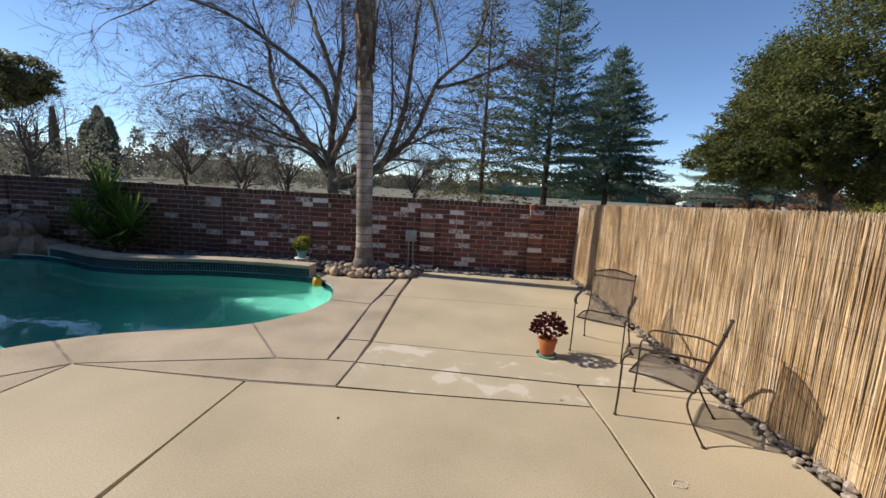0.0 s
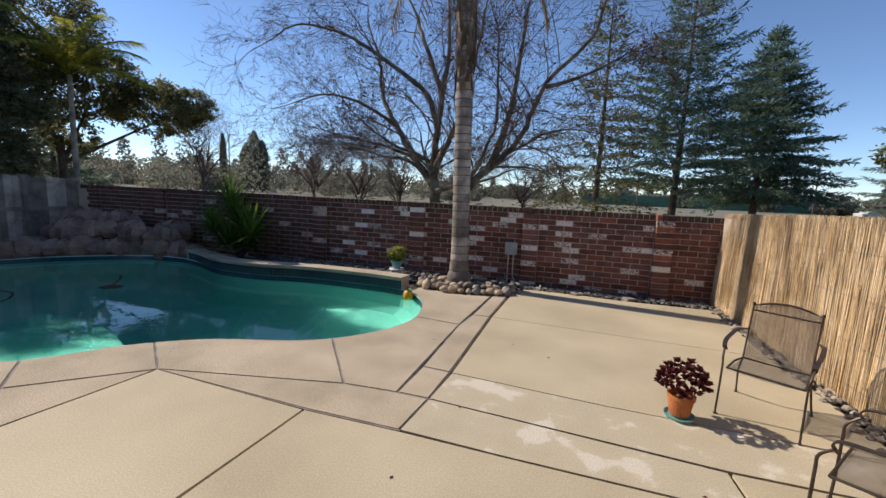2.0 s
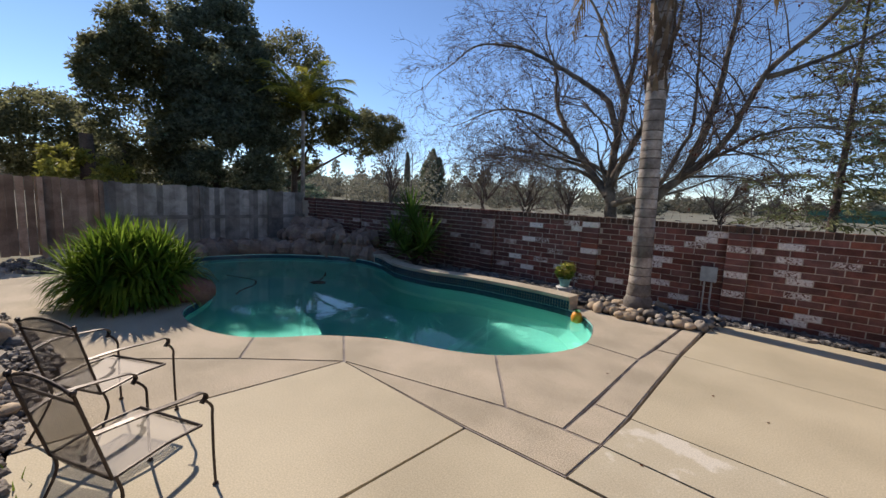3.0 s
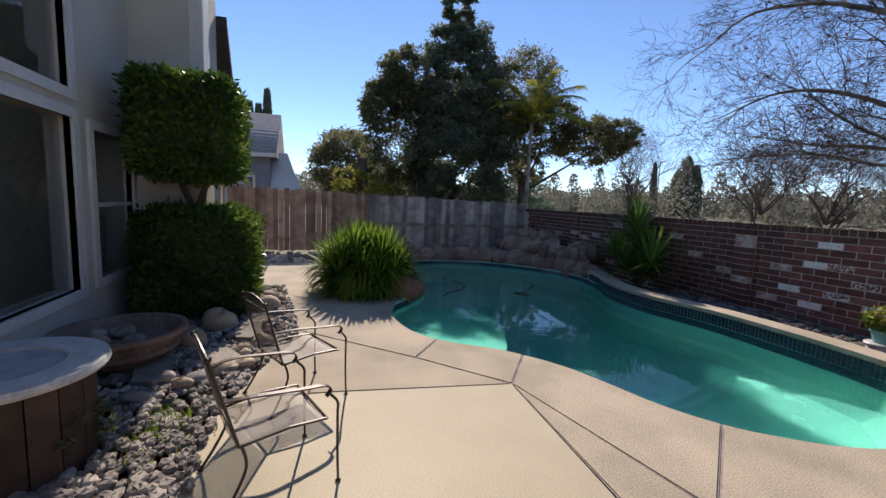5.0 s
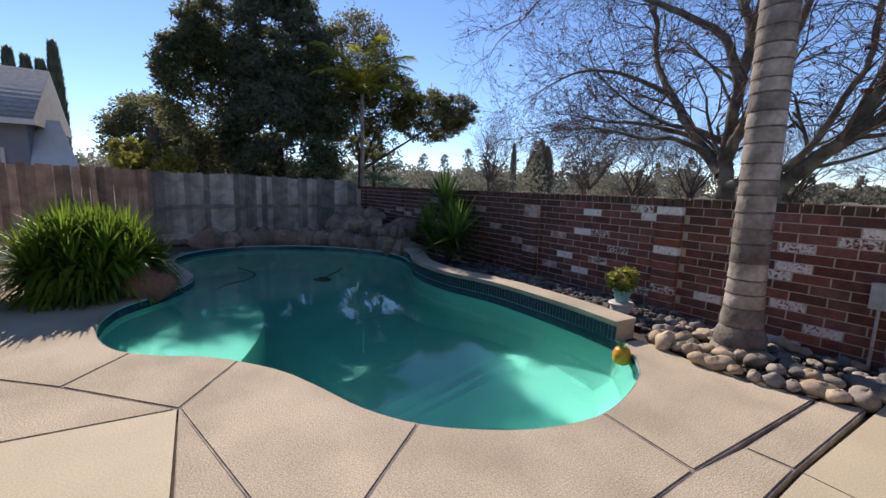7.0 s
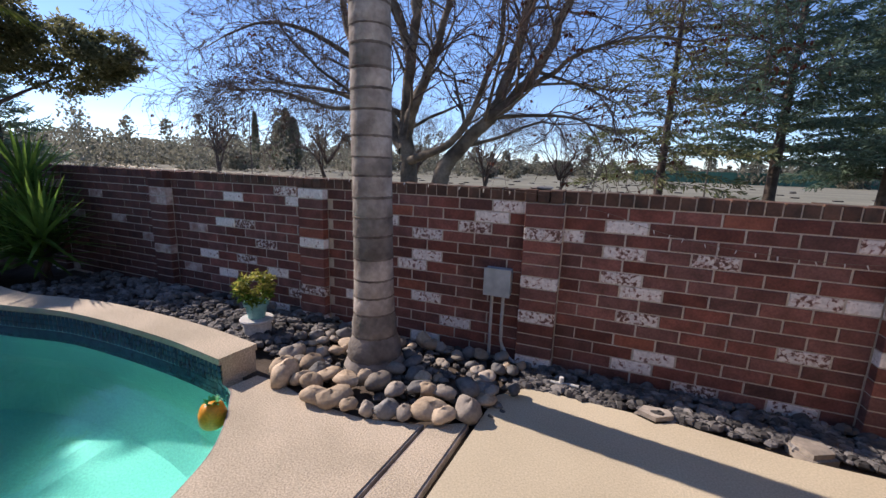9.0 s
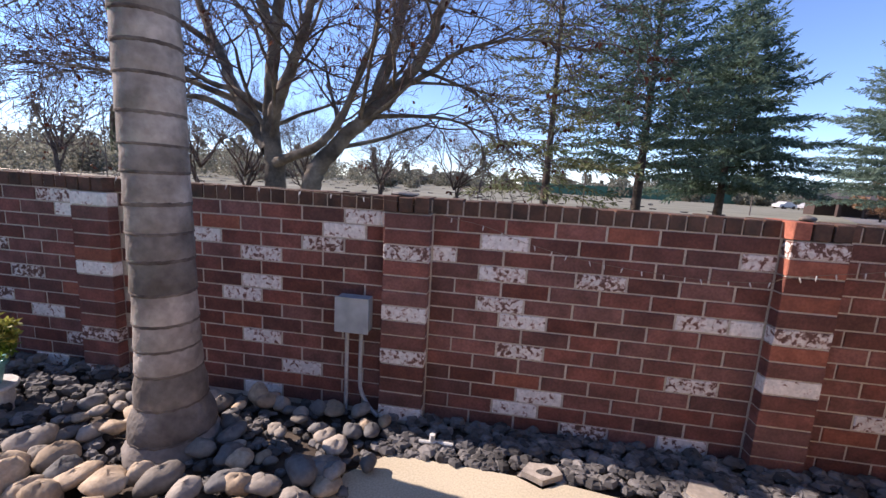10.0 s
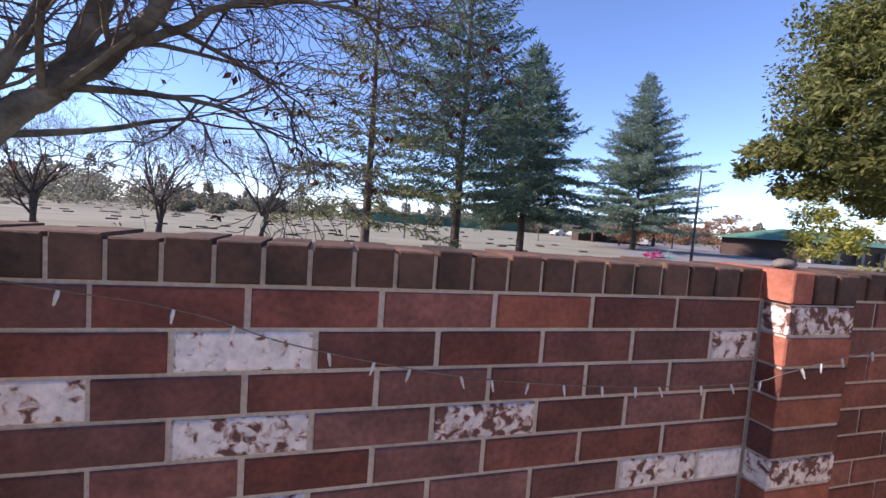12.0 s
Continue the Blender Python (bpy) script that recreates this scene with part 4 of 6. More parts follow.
def conifer(name, base, height, radius, seed, mat, label, clear=1.6, dens=1.0, droop=0.12, tier=0.45, ragged=0.2, rise=0.2, fill=1.0, size=1.0):
    """Cedar: trunk, tiers of boughs with upturned tips, each bough a fan of twigs thick with short sprays."""
    rnd = random.Random(seed)
    t = thing(name, label, "tree", at=base)
    g, lf = Geo(), Geo()
    g.tube([(0, 0, -0.1), (0.05, 0.02, height * 0.4), (0, 0, height)], [0.03 * radius + 0.09, 0.10, 0.012], 8, False)
    z, turn = clear, rnd.uniform(0, 6)
    while z < height - 0.1:
        f = (z - clear) / (height - clear)
        reach = radius * (1 - f) ** 0.95 * (0.85 if f < 0.05 else 1) + 0.12
        n_b = max(4, int((6 + 3 * (1 - f)) * dens))
        for k in range(n_b):
            a = turn + 6.283 * (k + rnd.uniform(-0.35, 0.35)) / n_b
            L = reach * min(1.35, max(0.4, rnd.gauss(0.95, ragged)))
            d = Vector((math.cos(a), math.sin(a), rise + 0.6 * f + rnd.uniform(-0.16, 0.16))).normalized()
            side = Vector((-math.sin(a), math.cos(a), 0))
            pts, q, dd = [], Vector((0, 0, z + rnd.uniform(-0.2, 0.2))), d.copy()
            for i in range(6):
                pts.append(q.copy())
                q = q + dd * (L / 5)
                dd = (dd + Vector((0, 0, -droop if i < 3 else droop * 1.2))).normalized()
            g.tube(pts, [0.014 + 0.012 * L * 0.5, *[0.013] * 4, 0.004], 3, False)
            m = max(4, int(L / (0.14 * size)))
            for s_ in range(m + 1):
                u = 0.12 + 0.88 * s_ / m
                i = min(4, int(u * 5))
                p = pts[i].lerp(pts[i + 1], min(1.0, u * 5 - i))
                for sg in (-1, 1):
                    sl = (0.16 + 0.30 * min(L, 2.8 * size) * max(0.0, 1 - u) ** 0.8 * min(1.0, u * 2.5)) * rnd.uniform(0.6, 1.25)
                    sdir = (side * sg * 0.75 + d * 0.8 + Vector((0, 0, rnd.uniform(-0.45, 0.1)))).normalized()
                    w = p.copy()
                    for _ in range(max(2, int(fill * sl / (0.07 * size)))):
                        w = w + sdir * (0.07 * size / fill)
                        nd = (sdir + Vector((rnd.gauss(0, 0.5), rnd.gauss(0, 0.5), rnd.gauss(-0.35, 0.45)))).normalized()
                        lf.leaf(w, nd, Vector((rnd.gauss(0, 1), rnd.gauss(0, 1), rnd.gauss(0.2, 0.8))), rnd.uniform(0.04, 0.075) * size, rnd.uniform(0.16, 0.32) * size)
                if u > 0.86:
                    lf.leaf(p, (dd + Vector((rnd.gauss(0, 0.1), rnd.gauss(0, 0.1), 0.2))).normalized(), Vector((rnd.gauss(0, 1), rnd.gauss(0, 1), 1)), 0.07, 0.42)
        turn += 1.1
        z += tier * rnd.uniform(0.75, 1.2) * (1.1 - 0.55 * f)
    part("trunk", g, M["bark_dark"], t, smooth=True)
    part("foliage", lf, M[mat], t, kind="stuff")
    return t


conifer("cedar_tree", (4.65, 23.9, 0), 14.6, 4.0, 41, "needle", "tall dark green cedar beyond the wall", 2.1, 0.9, 0.10, 0.54, 0.28, 0.26, 0.85)
conifer("cedar_tree", (9.7, 28.1, 0), 11.0, 4.5, 42, "needle", "dark conical cedar with sagging boughs", 1.9, 1.1, 0.12, 0.40, 0.18, 0.12, 1.2)
conifer("cedar_tree", (0.85, 22.0, 0), 11.5, 2.8, 43, "needle_l", "thin sparse pale conifer beyond the wall", 1.5, 0.75, 0.14, 0.5, 0.3, 0.08, 0.5)
conifer("cedar_tree", (32.5, 46.0, 0), 19.0, 8.0, 44, "needle_b", "blue-green cedar at the edge of the car park", 2.0, 1.15, 0.10, 0.55, 0.17, 0.22, 1.1, 1.4)
conifer("cedar_tree", (-24.0, 14.5, 0), 5.0, 2.2, 45, "needle", "small dark conifer behind the fence", 0.6, 1.0)


def crown(g, centre, size, n, rnd, leaf=0.1, clumps=60, flat=0.55, holes=0.0):
    """Leaves gathered in clumps over an uneven crown."""
    for _ in range(clumps):
        while True:
            v = Vector((rnd.uniform(-1, 1), rnd.uniform(-1, 1), rnd.uniform(-1, 1)))
            if 0.25 < v.length < 1:
                break
        v = v.normalized() * (v.length ** 0.45)
        c = Vector(centre) + Vector((v.x * size[0], v.y * size[1], v.z * size[2]))
        cr = min(size) * rnd.uniform(0.16, 0.34)
        for _ in range(n // clumps):
            o = Vector((rnd.gauss(0, 1), rnd.gauss(0, 1), rnd.gauss(0, flat)))
            o = o * (min(1.0, 1.7 / max(o.length, 0.01)) * cr * 0.55)
            d = Vector((rnd.gauss(0, 1), rnd.gauss(0, 1), rnd.gauss(-0.1, 0.7))).normalized()
            g.leaf(c + o, d, Vector((rnd.gauss(0, 1), rnd.gauss(0, 1), rnd.gauss(0.6, 1))), leaf * rnd.uniform(0.35, 0.6), leaf * rnd.uniform(0.8, 1.5))


def leafy_tree(name, base, blobs, seed, mat, label, leaf=0.14, trunk=((0, 0, -0.1), (0, 0, 3)), tr=0.25, boughs=()):
    rnd = random.Random(seed)
    t = thing(name, label, "tree", at=base)
    g = Geo()
    g.tube(list(trunk), [tr] + [tr * 0.6] * (len(trunk) - 1), 8, False)
    for b in boughs:
        g.tube([(0, 0, trunk[-1][2] * 0.7), b], [tr * 0.45, tr * 0.12], 6, False)
    part("trunk", g, M["bark_dark"], t, smooth=True)
    lf = Geo()
    for c, s, n, cl in blobs:
        crown(lf, c, s, n, rnd, leaf, cl)
    part("crown", lf, M[mat], t, kind="stuff")
    return t


leafy_tree("oak_tree", (10.4, 12.5, 0), [((0.9, 0, 5.2), (2.9, 3.0, 2.9), 46000, 260), ((-1.3, -0.3, 4.9), (1.5, 1.7, 1.5), 12000, 80), ((-2.0, -0.5, 3.6), (1.7, 1.7, 1.25), 12000, 80), ((-2.5, 0.2, 3.1), (1.4, 1.6, 0.8), 8000, 80), ((1.7, 0, 3.2), (2.8, 2.3, 1.2), 10000, 60), ((-0.3, -1.6, 3.4), (2.0, 1.4, 0.8), 8000, 80)], 51, "oak", "large evergreen oak overhanging the car park", 0.11, boughs=((-2.2, -0.7, 4.2), (1.7, 0.8, 5.0), (-0.8, 1.2, 5.8), (0.8, -1.5, 4.3)))
leafy_tree("evergreen_tree", (-16.3, 7.2, 0), [((0, 0.3, 3.2), (2.0, 2.0, 2.6), 46000, 210), ((0.1, 0.1, 6.0), (1.4, 1.45, 2.6), 28000, 150), ((0.1, 0, 8.4), (0.6, 0.6, 1.5), 6000, 50)], 52, "dark_leaf", "tall dense dark evergreen behind the board fence", 0.145)
leafy_tree("evergreen_tree", (-16.5, 10.4, 0), [((0, -0.3, 6.3), (1.7, 1.5, 1.7), 13000, 240), ((0.5, 0.6, 4.8), (1.6, 1.6, 1.2), 11000, 220), ((1.4, 2.2, 4.3), (1.4, 1.6, 0.95), 8500, 190), ((1.8, 3.2, 4.5), (0.9, 1.0, 0.7), 3200, 90), ((0, 0.3, 3.1), (0.9, 0.9, 0.6), 2500, 60)], 53, "grey_leaf", "loose grey-green tree spreading over the wall corner", 0.12, boughs=((1.6, 2.3, 3.9), (0.6, 0.7, 4.4), (-0.3, -0.5, 6.0)), tr=0.17)
leafy_tree("evergreen_tree", (-17.2, 4.9, 0), [((0, 0.3, 4.2), (1.4, 1.35, 2.5), 20000, 340), ((0, 0.5, 6.2), (1.1, 1.0, 1.3), 8000, 160), ((0, -0.4, 5.2), (0.9, 0.8, 1.0), 4500, 100)], 57, "grey_leaf", "loose olive-grey tree beside the dark evergreen", 0.12)
leafy_tree("garden_tree", (-23.0, 3.6, 0), [((0, 0, 3.4), (2.2, 1.7, 1.7), 16000, 240), ((0, 1.6, 2.7), (1.6, 1.2, 1.1), 7000, 120)], 54, "grey_leaf", "rounded grey-green tree beyond the fence", 0.15)
leafy_tree("garden_shrub", (-15.4, 3.6, 0), [((0, 0, 1.85), (0.9, 1.0, 0.55), 3000, 40), ((0, -0.5, 2.25), (0.5, 0.45, 0.4), 1000, 16)], 55, "yellow_leaf", "yellow-green shrub showing over the fence", 0.13)
leafy_tree("garden_tree", (22.0, 19.0, 0), [((0, 0, 2.6), (3.6, 3.0, 2.2), 7000, 60)], 56, "yellow_leaf", "yellow-green tree by the car park", 0.2)

for x, y, w, h in ((38, 55, 2.6, 1.5), (43, 58, 2.2, 1.3), (49, 57, 3.0, 1.9), (56, 55, 3.4, 2.2), (66, 62, 4.0, 2.8), (60, 80, 5.0, 3.0)):
    leafy_tree("autumn_tree", (x, y, 0), [((0, 0, h + 0.6), (w, w, h), 2600, 60)], 58 + x, "autumn_leaf", "russet winter tree at the car park", 0.3, trunk=((0, 0, -0.1), (0, 0, h)), tr=0.12)

# slim cypresses in the distance
rnd = random.Random(61)
for i, (x, y, h) in enumerate([(-40, -6.3, 12.0), (-40, -5.5, 9.8), (-40, -4.6, 9.5), (-40, -3.7, 9.1), (-40, -2.9, 8.8), (-40, -2.2, 8.6), (-40, -1.5, 9.9), (-63.2, 70.6, 9.0), (-62, 71.5, 11.6), (-60.6, 72, 9.8), (-66.5, 68, 10.5)]):
    t = thing("cypress_tree", "slim dark cypress in the distance", "tree", "distant cypresses", (x, y, 0))
    g = Geo()
    g.tube([(0, 0, -0.1), (0, 0, h * 0.8)], [0.2, 0.05], 6, False)
    part("trunk", g, M["bark_dark"], t)
    lf = Geo()
    for _ in range(1300):
        z = rnd.random() ** 0.9 * h
        r = (0.34 if x == -40 else 0.6 if x == -66.5 else 1.7) * math.sin(math.pi * min(1, 0.12 + 0.88 * z / h)) ** 0.7 * rnd.uniform(0.5, 1) + 0.04
        a = rnd.uniform(0, 6.283)
        lf.leaf(Vector((r * math.cos(a), r * math.sin(a), z)), Vector((0.3 * math.cos(a), 0.3 * math.sin(a), 1)).normalized(), Vector((math.cos(a), math.sin(a), 0)), 0.3, 0.75)
    part("crown", lf, M["dark_leaf"], t, kind="stuff")

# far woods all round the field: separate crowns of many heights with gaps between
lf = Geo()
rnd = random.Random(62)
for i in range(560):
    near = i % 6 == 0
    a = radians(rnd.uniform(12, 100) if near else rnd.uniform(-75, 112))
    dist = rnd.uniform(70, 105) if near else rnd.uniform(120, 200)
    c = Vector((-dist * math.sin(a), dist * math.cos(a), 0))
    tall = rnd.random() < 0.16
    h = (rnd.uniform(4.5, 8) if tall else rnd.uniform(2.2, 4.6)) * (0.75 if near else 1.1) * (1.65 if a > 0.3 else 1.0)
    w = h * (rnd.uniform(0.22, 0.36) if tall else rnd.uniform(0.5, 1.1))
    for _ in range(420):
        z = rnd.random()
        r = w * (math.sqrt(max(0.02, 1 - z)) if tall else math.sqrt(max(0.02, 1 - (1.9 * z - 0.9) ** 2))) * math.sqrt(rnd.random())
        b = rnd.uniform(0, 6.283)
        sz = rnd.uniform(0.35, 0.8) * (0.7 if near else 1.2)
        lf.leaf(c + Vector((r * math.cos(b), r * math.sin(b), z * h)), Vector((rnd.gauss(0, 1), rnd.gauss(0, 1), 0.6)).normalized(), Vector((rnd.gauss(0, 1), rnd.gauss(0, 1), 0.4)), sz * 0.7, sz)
solid("far_woods", lf, M["woods"], "line of grey-green woods across the field, haze tinted into the leaves", "woods", "stuff")

# ---------------------------------------------------------------- palm
palm = thing("palm_tree", "slim ringed palm trunk rising from the rock ring", "palm tree", at=(-2.38, 8.30, 0))
g = Geo()
pts, rad = [], []
rnd = random.Random(71)
z = -0.08
while z < 6.7:
    f = z / 5.9
    x = -0.12 * f
    r = 0.160 + 0.10 * math.exp(-max(0, z) / 0.2) - 0.012 * f
    pts += [(x, 0.03 * f, z), (x, 0.03 * f, z + 0.012), (x, 0.03 * f, z + 0.10)]
    rad += [r - 0.002, r + 0.003, r + rnd.uniform(-0.002, 0.003)]
    z += rnd.uniform(0.13, 0.19)
for i in range(0, len(pts) - 3, 3):
    g.tube(pts[i:i + 4], rad[i:i + 4], 16, False)
part("trunk", g, M["palm_bark"], palm, "grey ringed trunk", smooth=True)
for i in range(0, len(pts), 3):                        # dark scar at each ring
    sc = Geo()
    p0, r0 = Vector(pts[i]), rad[i + 1]
    w = rnd.uniform(0.007, 0.018)
    tilt = Vector((rnd.uniform(-0.02, 0.02), rnd.uniform(-0.02, 0.02), 1))
    sc.tube([p0 - tilt * 0.006, p0 + tilt * w * 0.4, p0 + tilt * w], [r0 - 0.003, r0 + 0.004, r0 - 0.001], 16, False)
    part("leaf_scar", sc, M["palm_scar"], palm, smooth=True)
g = Geo()
for i in range(150):                                   # old leaf boots under the crown
    a, z = i * 2.4, 3.45 + 3.2 * i / 150
    d = Vector((math.cos(a), math.sin(a), 0))
    c = Vector((-0.12 * z / 5.9, 0.02, z)) + d * rnd.uniform(0.13, 0.15)
    g.blade(c, d * rnd.uniform(0.05, 0.25) + Vector((rnd.gauss(0, 0.1), rnd.gauss(0, 0.1), 1)), rnd.uniform(-0.1, 0.3), 0.10, rnd.uniform(0.25, 0.5), 3)
part("leaf_boot", g, M["boot"], palm, "shaggy brown leaf boots", kind="stuff")


def frond(g, p, d, length, rnd, droop, w=0.03, leaflet=0.5, pairs=26):
    d = d.normalized()
    q, pts = Vector(p), []
    for i in range(9):
        pts.append(q.copy())
        q = q + d * (length / 8)
        d = (d + Vector((0, 0, -droop / 8))).normalized()
    g.tube(pts, [0.02] + [0.012] * 7 + [0.003], 3, False)
    for i in range(pairs):
        u = 0.15 + 0.85 * i / pairs
        k = min(7, int(u * 8))
        c = pts[k].lerp(pts[k + 1], u * 8 - k)
        ax = (pts[k + 1] - pts[k]).normalized()
        sd_ = ax.cross(Vector((0, 0, 1)))
        if sd_.length < 0.05:
            sd_ = Vector((1, 0, 0))
        sd_.normalize()
        for s in (-1, 1):
            g.blade(c, sd_ * s + ax * 0.7 + Vector((0, 0, -0.1)), 0.9, w, leaflet * (1 - 0.6 * abs(u - 0.45)) * rnd.uniform(0.8, 1.1), 2)


g, gd = Geo(), Geo()
for i in range(12):
    a = i * 2.4
    frond(g, (-0.14, 0.03, 6.8), Vector((math.cos(a), math.sin(a), 0.9 - 0.07 * i)), 2.4, rnd, 1.5 + 0.02 * i, 0.03, 0.5, 22)
for i in range(7):
    a = math.pi + i * 2.4
    frond(gd, (-0.14, 0.03, 6.1), Vector((math.cos(a), math.sin(a), 0.15)), 2.3 + 0.1 * (i % 3), rnd, 3.0, 0.03, 0.45, 18)
part("fronds", g, M["palm_leaf"], palm, "green feather fronds", kind="stuff")
part("dead_fronds", gd, M["dry_frond"], palm, "hanging dry fronds", kind="stuff")

qp = thing("palm_tree", "young yellow-green feather palm behind the fence corner", "palm tree", at=(-14.6, 9.6, 0))
g = Geo()
g.tube([(0, 0, -0.1), (0.05, 0, 4.6)], [0.09, 0.06], 8, False)
part("trunk", g, M["palm_bark"], qp)
g = Geo()
for i in range(14):
    a = i * 2.4
    frond(g, (0.05, 0, 4.6), Vector((math.cos(a), math.sin(a), 2.4 - 0.15 * i)), 2.3, rnd, 1.5, 0.075, 0.6, 28)
part("fronds", g, M["young_frond"], qp, kind="stuff")

# ---------------------------------------------------------------- raised beam with tiled face
front = spline([(x, y, 0) for x, y in [(-3.25, 7.52)] + beam_line + [(-8.7, 8.0)]], 8)
front = [(p.x, p.y) for p in front]


def shift(line, d):
    """A polyline moved sideways by d."""
    out = []
    for i, p in enumerate(line):
        a, b = Vector(line[max(0, i - 1)]), Vector(line[min(len(line) - 1, i + 1)])
        t = (b - a).normalized()
        out.append((p[0] + t.y * d, p[1] - t.x * d))
    return out


back = shift(front, 0.30)
beam = thing("raised_pool_beam", "raised concrete pool edge with dark blue tile face", "pool edge")
beam["kind"] = "structure"
g = Geo()
g.prism(shift(front, 0.012) + list(reversed(back)), -0.3, 0.135)
part("beam_body", g, M["aggregate"], beam)
g = Geo()
g.prism(shift(front, -0.012) + list(reversed(shift(front, 0.315))), 0.136, 0.19)
part("coping", g, M["aggregate"], beam, "tan concrete coping")
g = Geo()
face = shift(front, 0.0)
step = 0.052
cum = [0.0]
for i in range(len(face) - 1):
    cum.append(cum[-1] + (Vector(face[i + 1]) - Vector(face[i])).length)


def along(s):
    i = max(k for k in range(len(cum) - 1) if cum[k] <= s + 1e-9)
    return Vector(face[i]).lerp(Vector(face[i + 1]), (s - cum[i]) / (cum[i + 1] - cum[i]))


for k in range(int(cum[-1] / step) - 1):
    p, q = along(k * step), along((k + 1) * step - 0.007)
    t = (q - p).normalized()
    nrm = Vector((-t.y, t.x)) * 0.003
    p, q = p + nrm, q + nrm
    e = nrm * -5
    for r in range(6):
        z0 = 0.13 - (r + 1) * step
        z1 = z0 + step - 0.007
        g.add([(p.x, p.y, z0), (q.x, q.y, z0), (q.x, q.y, z1), (p.x, p.y, z1), (p.x + e.x, p.y + e.y, z0), (q.x + e.x, q.y + e.y, z0), (q.x + e.x, q.y + e.y, z1), (p.x + e.x, p.y + e.y, z1)],
              [(0, 1, 2, 3), (3, 2, 6, 7), (1, 0, 4, 5)])
part("face_tiles", g, M["tile"], beam, "small dark blue glazed tiles", kind="stuff")
g = Geo()
band = inset(pool, 0.004)
if (Vector(band[0]) - Vector(pool[0])).length > 0.3:
    band.reverse()
nb_ = len(band)
g.add([(x, y, -0.035) for x, y in band] + [(x, y, -0.20) for x, y in band], [(i, (i + 1) % nb_, nb_ + (i + 1) % nb_, nb_ + i) for i in range(nb_)])
part("tile_band", g, M["tile"], basin, "dark blue waterline tiles")

# ---------------------------------------------------------------- rocks
rk = random.Random(81)
ROCKS = []
for i in range(15):
    g = Geo()
    g.rock((0, 0, 0), (1, rk.uniform(0.62, 0.9), rk.uniform(0.55, 0.8)), rk, 12, 8)
    ROCKS.append(g.mesh("rock", M[("rock_tan", "rock", "rock_dark", "rock_tan", "rock_tan")[i % 5]], True))
BOULDERS = []
for i in range(6):
    g = Geo()
    g.rock((0, 0, 0), (1, rk.uniform(0.6, 0.9), rk.uniform(0.55, 0.8)), rk, 9, 6)
    BOULDERS.append(g.mesh("boulder", M["boulder"]))


def put_rock(parent, x, y, z, s, lib=ROCKS, name="rock", flat=1.0):
    ob = part(name, rk.choice(lib), None, parent)
    ob.matrix_world = pose(x, y, z, rk.uniform(-12, 12), rk.uniform(-12, 12), rk.uniform(0, 360)) @ Matrix.Diagonal((s, s, s * flat, 1))
    return ob


ring = thing("rock_ring", "ring of rounded river rocks around the palm", "rocks", at=(-2.3, 8.1, 0))
TAN = [m for m in ROCKS if m.materials[0] is M["rock_tan"]]
GREY = [m for m in ROCKS if m.materials[0] is not M["rock_tan"]]
for i in range(13):                                    # large pale stones along the deck
    f = i / 12
    x = -2.95 + 1.55 * f
    y = 7.80 - 0.18 * math.sin(math.pi * f) + 0.05 * f ** 3
    put_rock(ring, x + rk.uniform(-0.02, 0.02), y + rk.uniform(-0.05, 0.07), 0.05, rk.uniform(0.06, 0.135), TAN if rk.random() < 0.7 else GREY, flat=rk.uniform(0.75, 1.1))
for i in range(14):
    f = i / 13
    put_rock(ring, -3.02 + 1.7 * f + rk.uniform(-0.04, 0.04), 7.98 - 0.12 * math.sin(math.pi * f) + 0.14 * f ** 2 + rk.uniform(-0.05, 0.05), 0.08, rk.uniform(0.06, 0.12), TAN if rk.random() < 0.5 else GREY, flat=rk.uniform(0.7, 1.1))
for i in range(75):
    x, y = rk.uniform(-3.1, -1.15), rk.uniform(8.12, 8.8)
    if math.hypot(x + 2.40, y - 8.30) > 0.2:
        put_rock(ring, x, y, 0.03 + rk.uniform(0, 0.03), rk.uniform(0.04, 0.10), TAN if rk.random() < 0.22 else GREY, flat=rk.uniform(0.6, 1.0))

g = Geo()


def pebbles(g, n, spot, size, z=-0.03):
    for _ in range(n):
        x, y = spot()
        s = rk.uniform(*size)
        g.rock((x, y, z + s * 0.3 + rk.uniform(0, 0.03)), (s, s * rk.uniform(0.6, 1), s * rk.uniform(0.4, 0.7)), rk, 6, 4)


pebbles(g, 950, lambda: (rk.uniform(-1.2, 2.0), rk.uniform(8.46, 8.9)), (0.02, 0.055))
pebbles(g, 900, lambda: (lambda x: (x, rk.uniform(7.98 if x > -5.5 else 7.85, 8.88)))(rk.uniform(-7.2, -3.1)), (0.025, 0.07), 0.02)
pebbles(g, 350, lambda: (rk.uniform(-3.1, -1.2), rk.uniform(7.85, 8.85)), (0.02, 0.05))
solid("wall_gravel", g, M["gravel_dark"], "grey gravel strip along the foot of the brick wall", "gravel", "stuff")
g = Geo()
pebbles(g, 520, lambda: (lambda y: (1.93 + rk.gauss(0.03, 0.05), y))(rk.uniform(1.0, 8.4)), (0.018, 0.045), -0.01)
solid("fence_gravel", g, M["rock_i"], "pebbles along the foot of the reed fence", "gravel", "stuff")
g = Geo()


def bed_spot():
    while True:
        x, y = rk.uniform(-8.6, -3.2), rk.uniform(-0.4, 1.7)
        top = 1.12 if x > -4.3 else 1.14 + (-4.3 - x) * 0.30 if x > -6.0 else 1.64 - (-6.0 - x) * 0.10
        if y < top + 0.02:
            return x, y


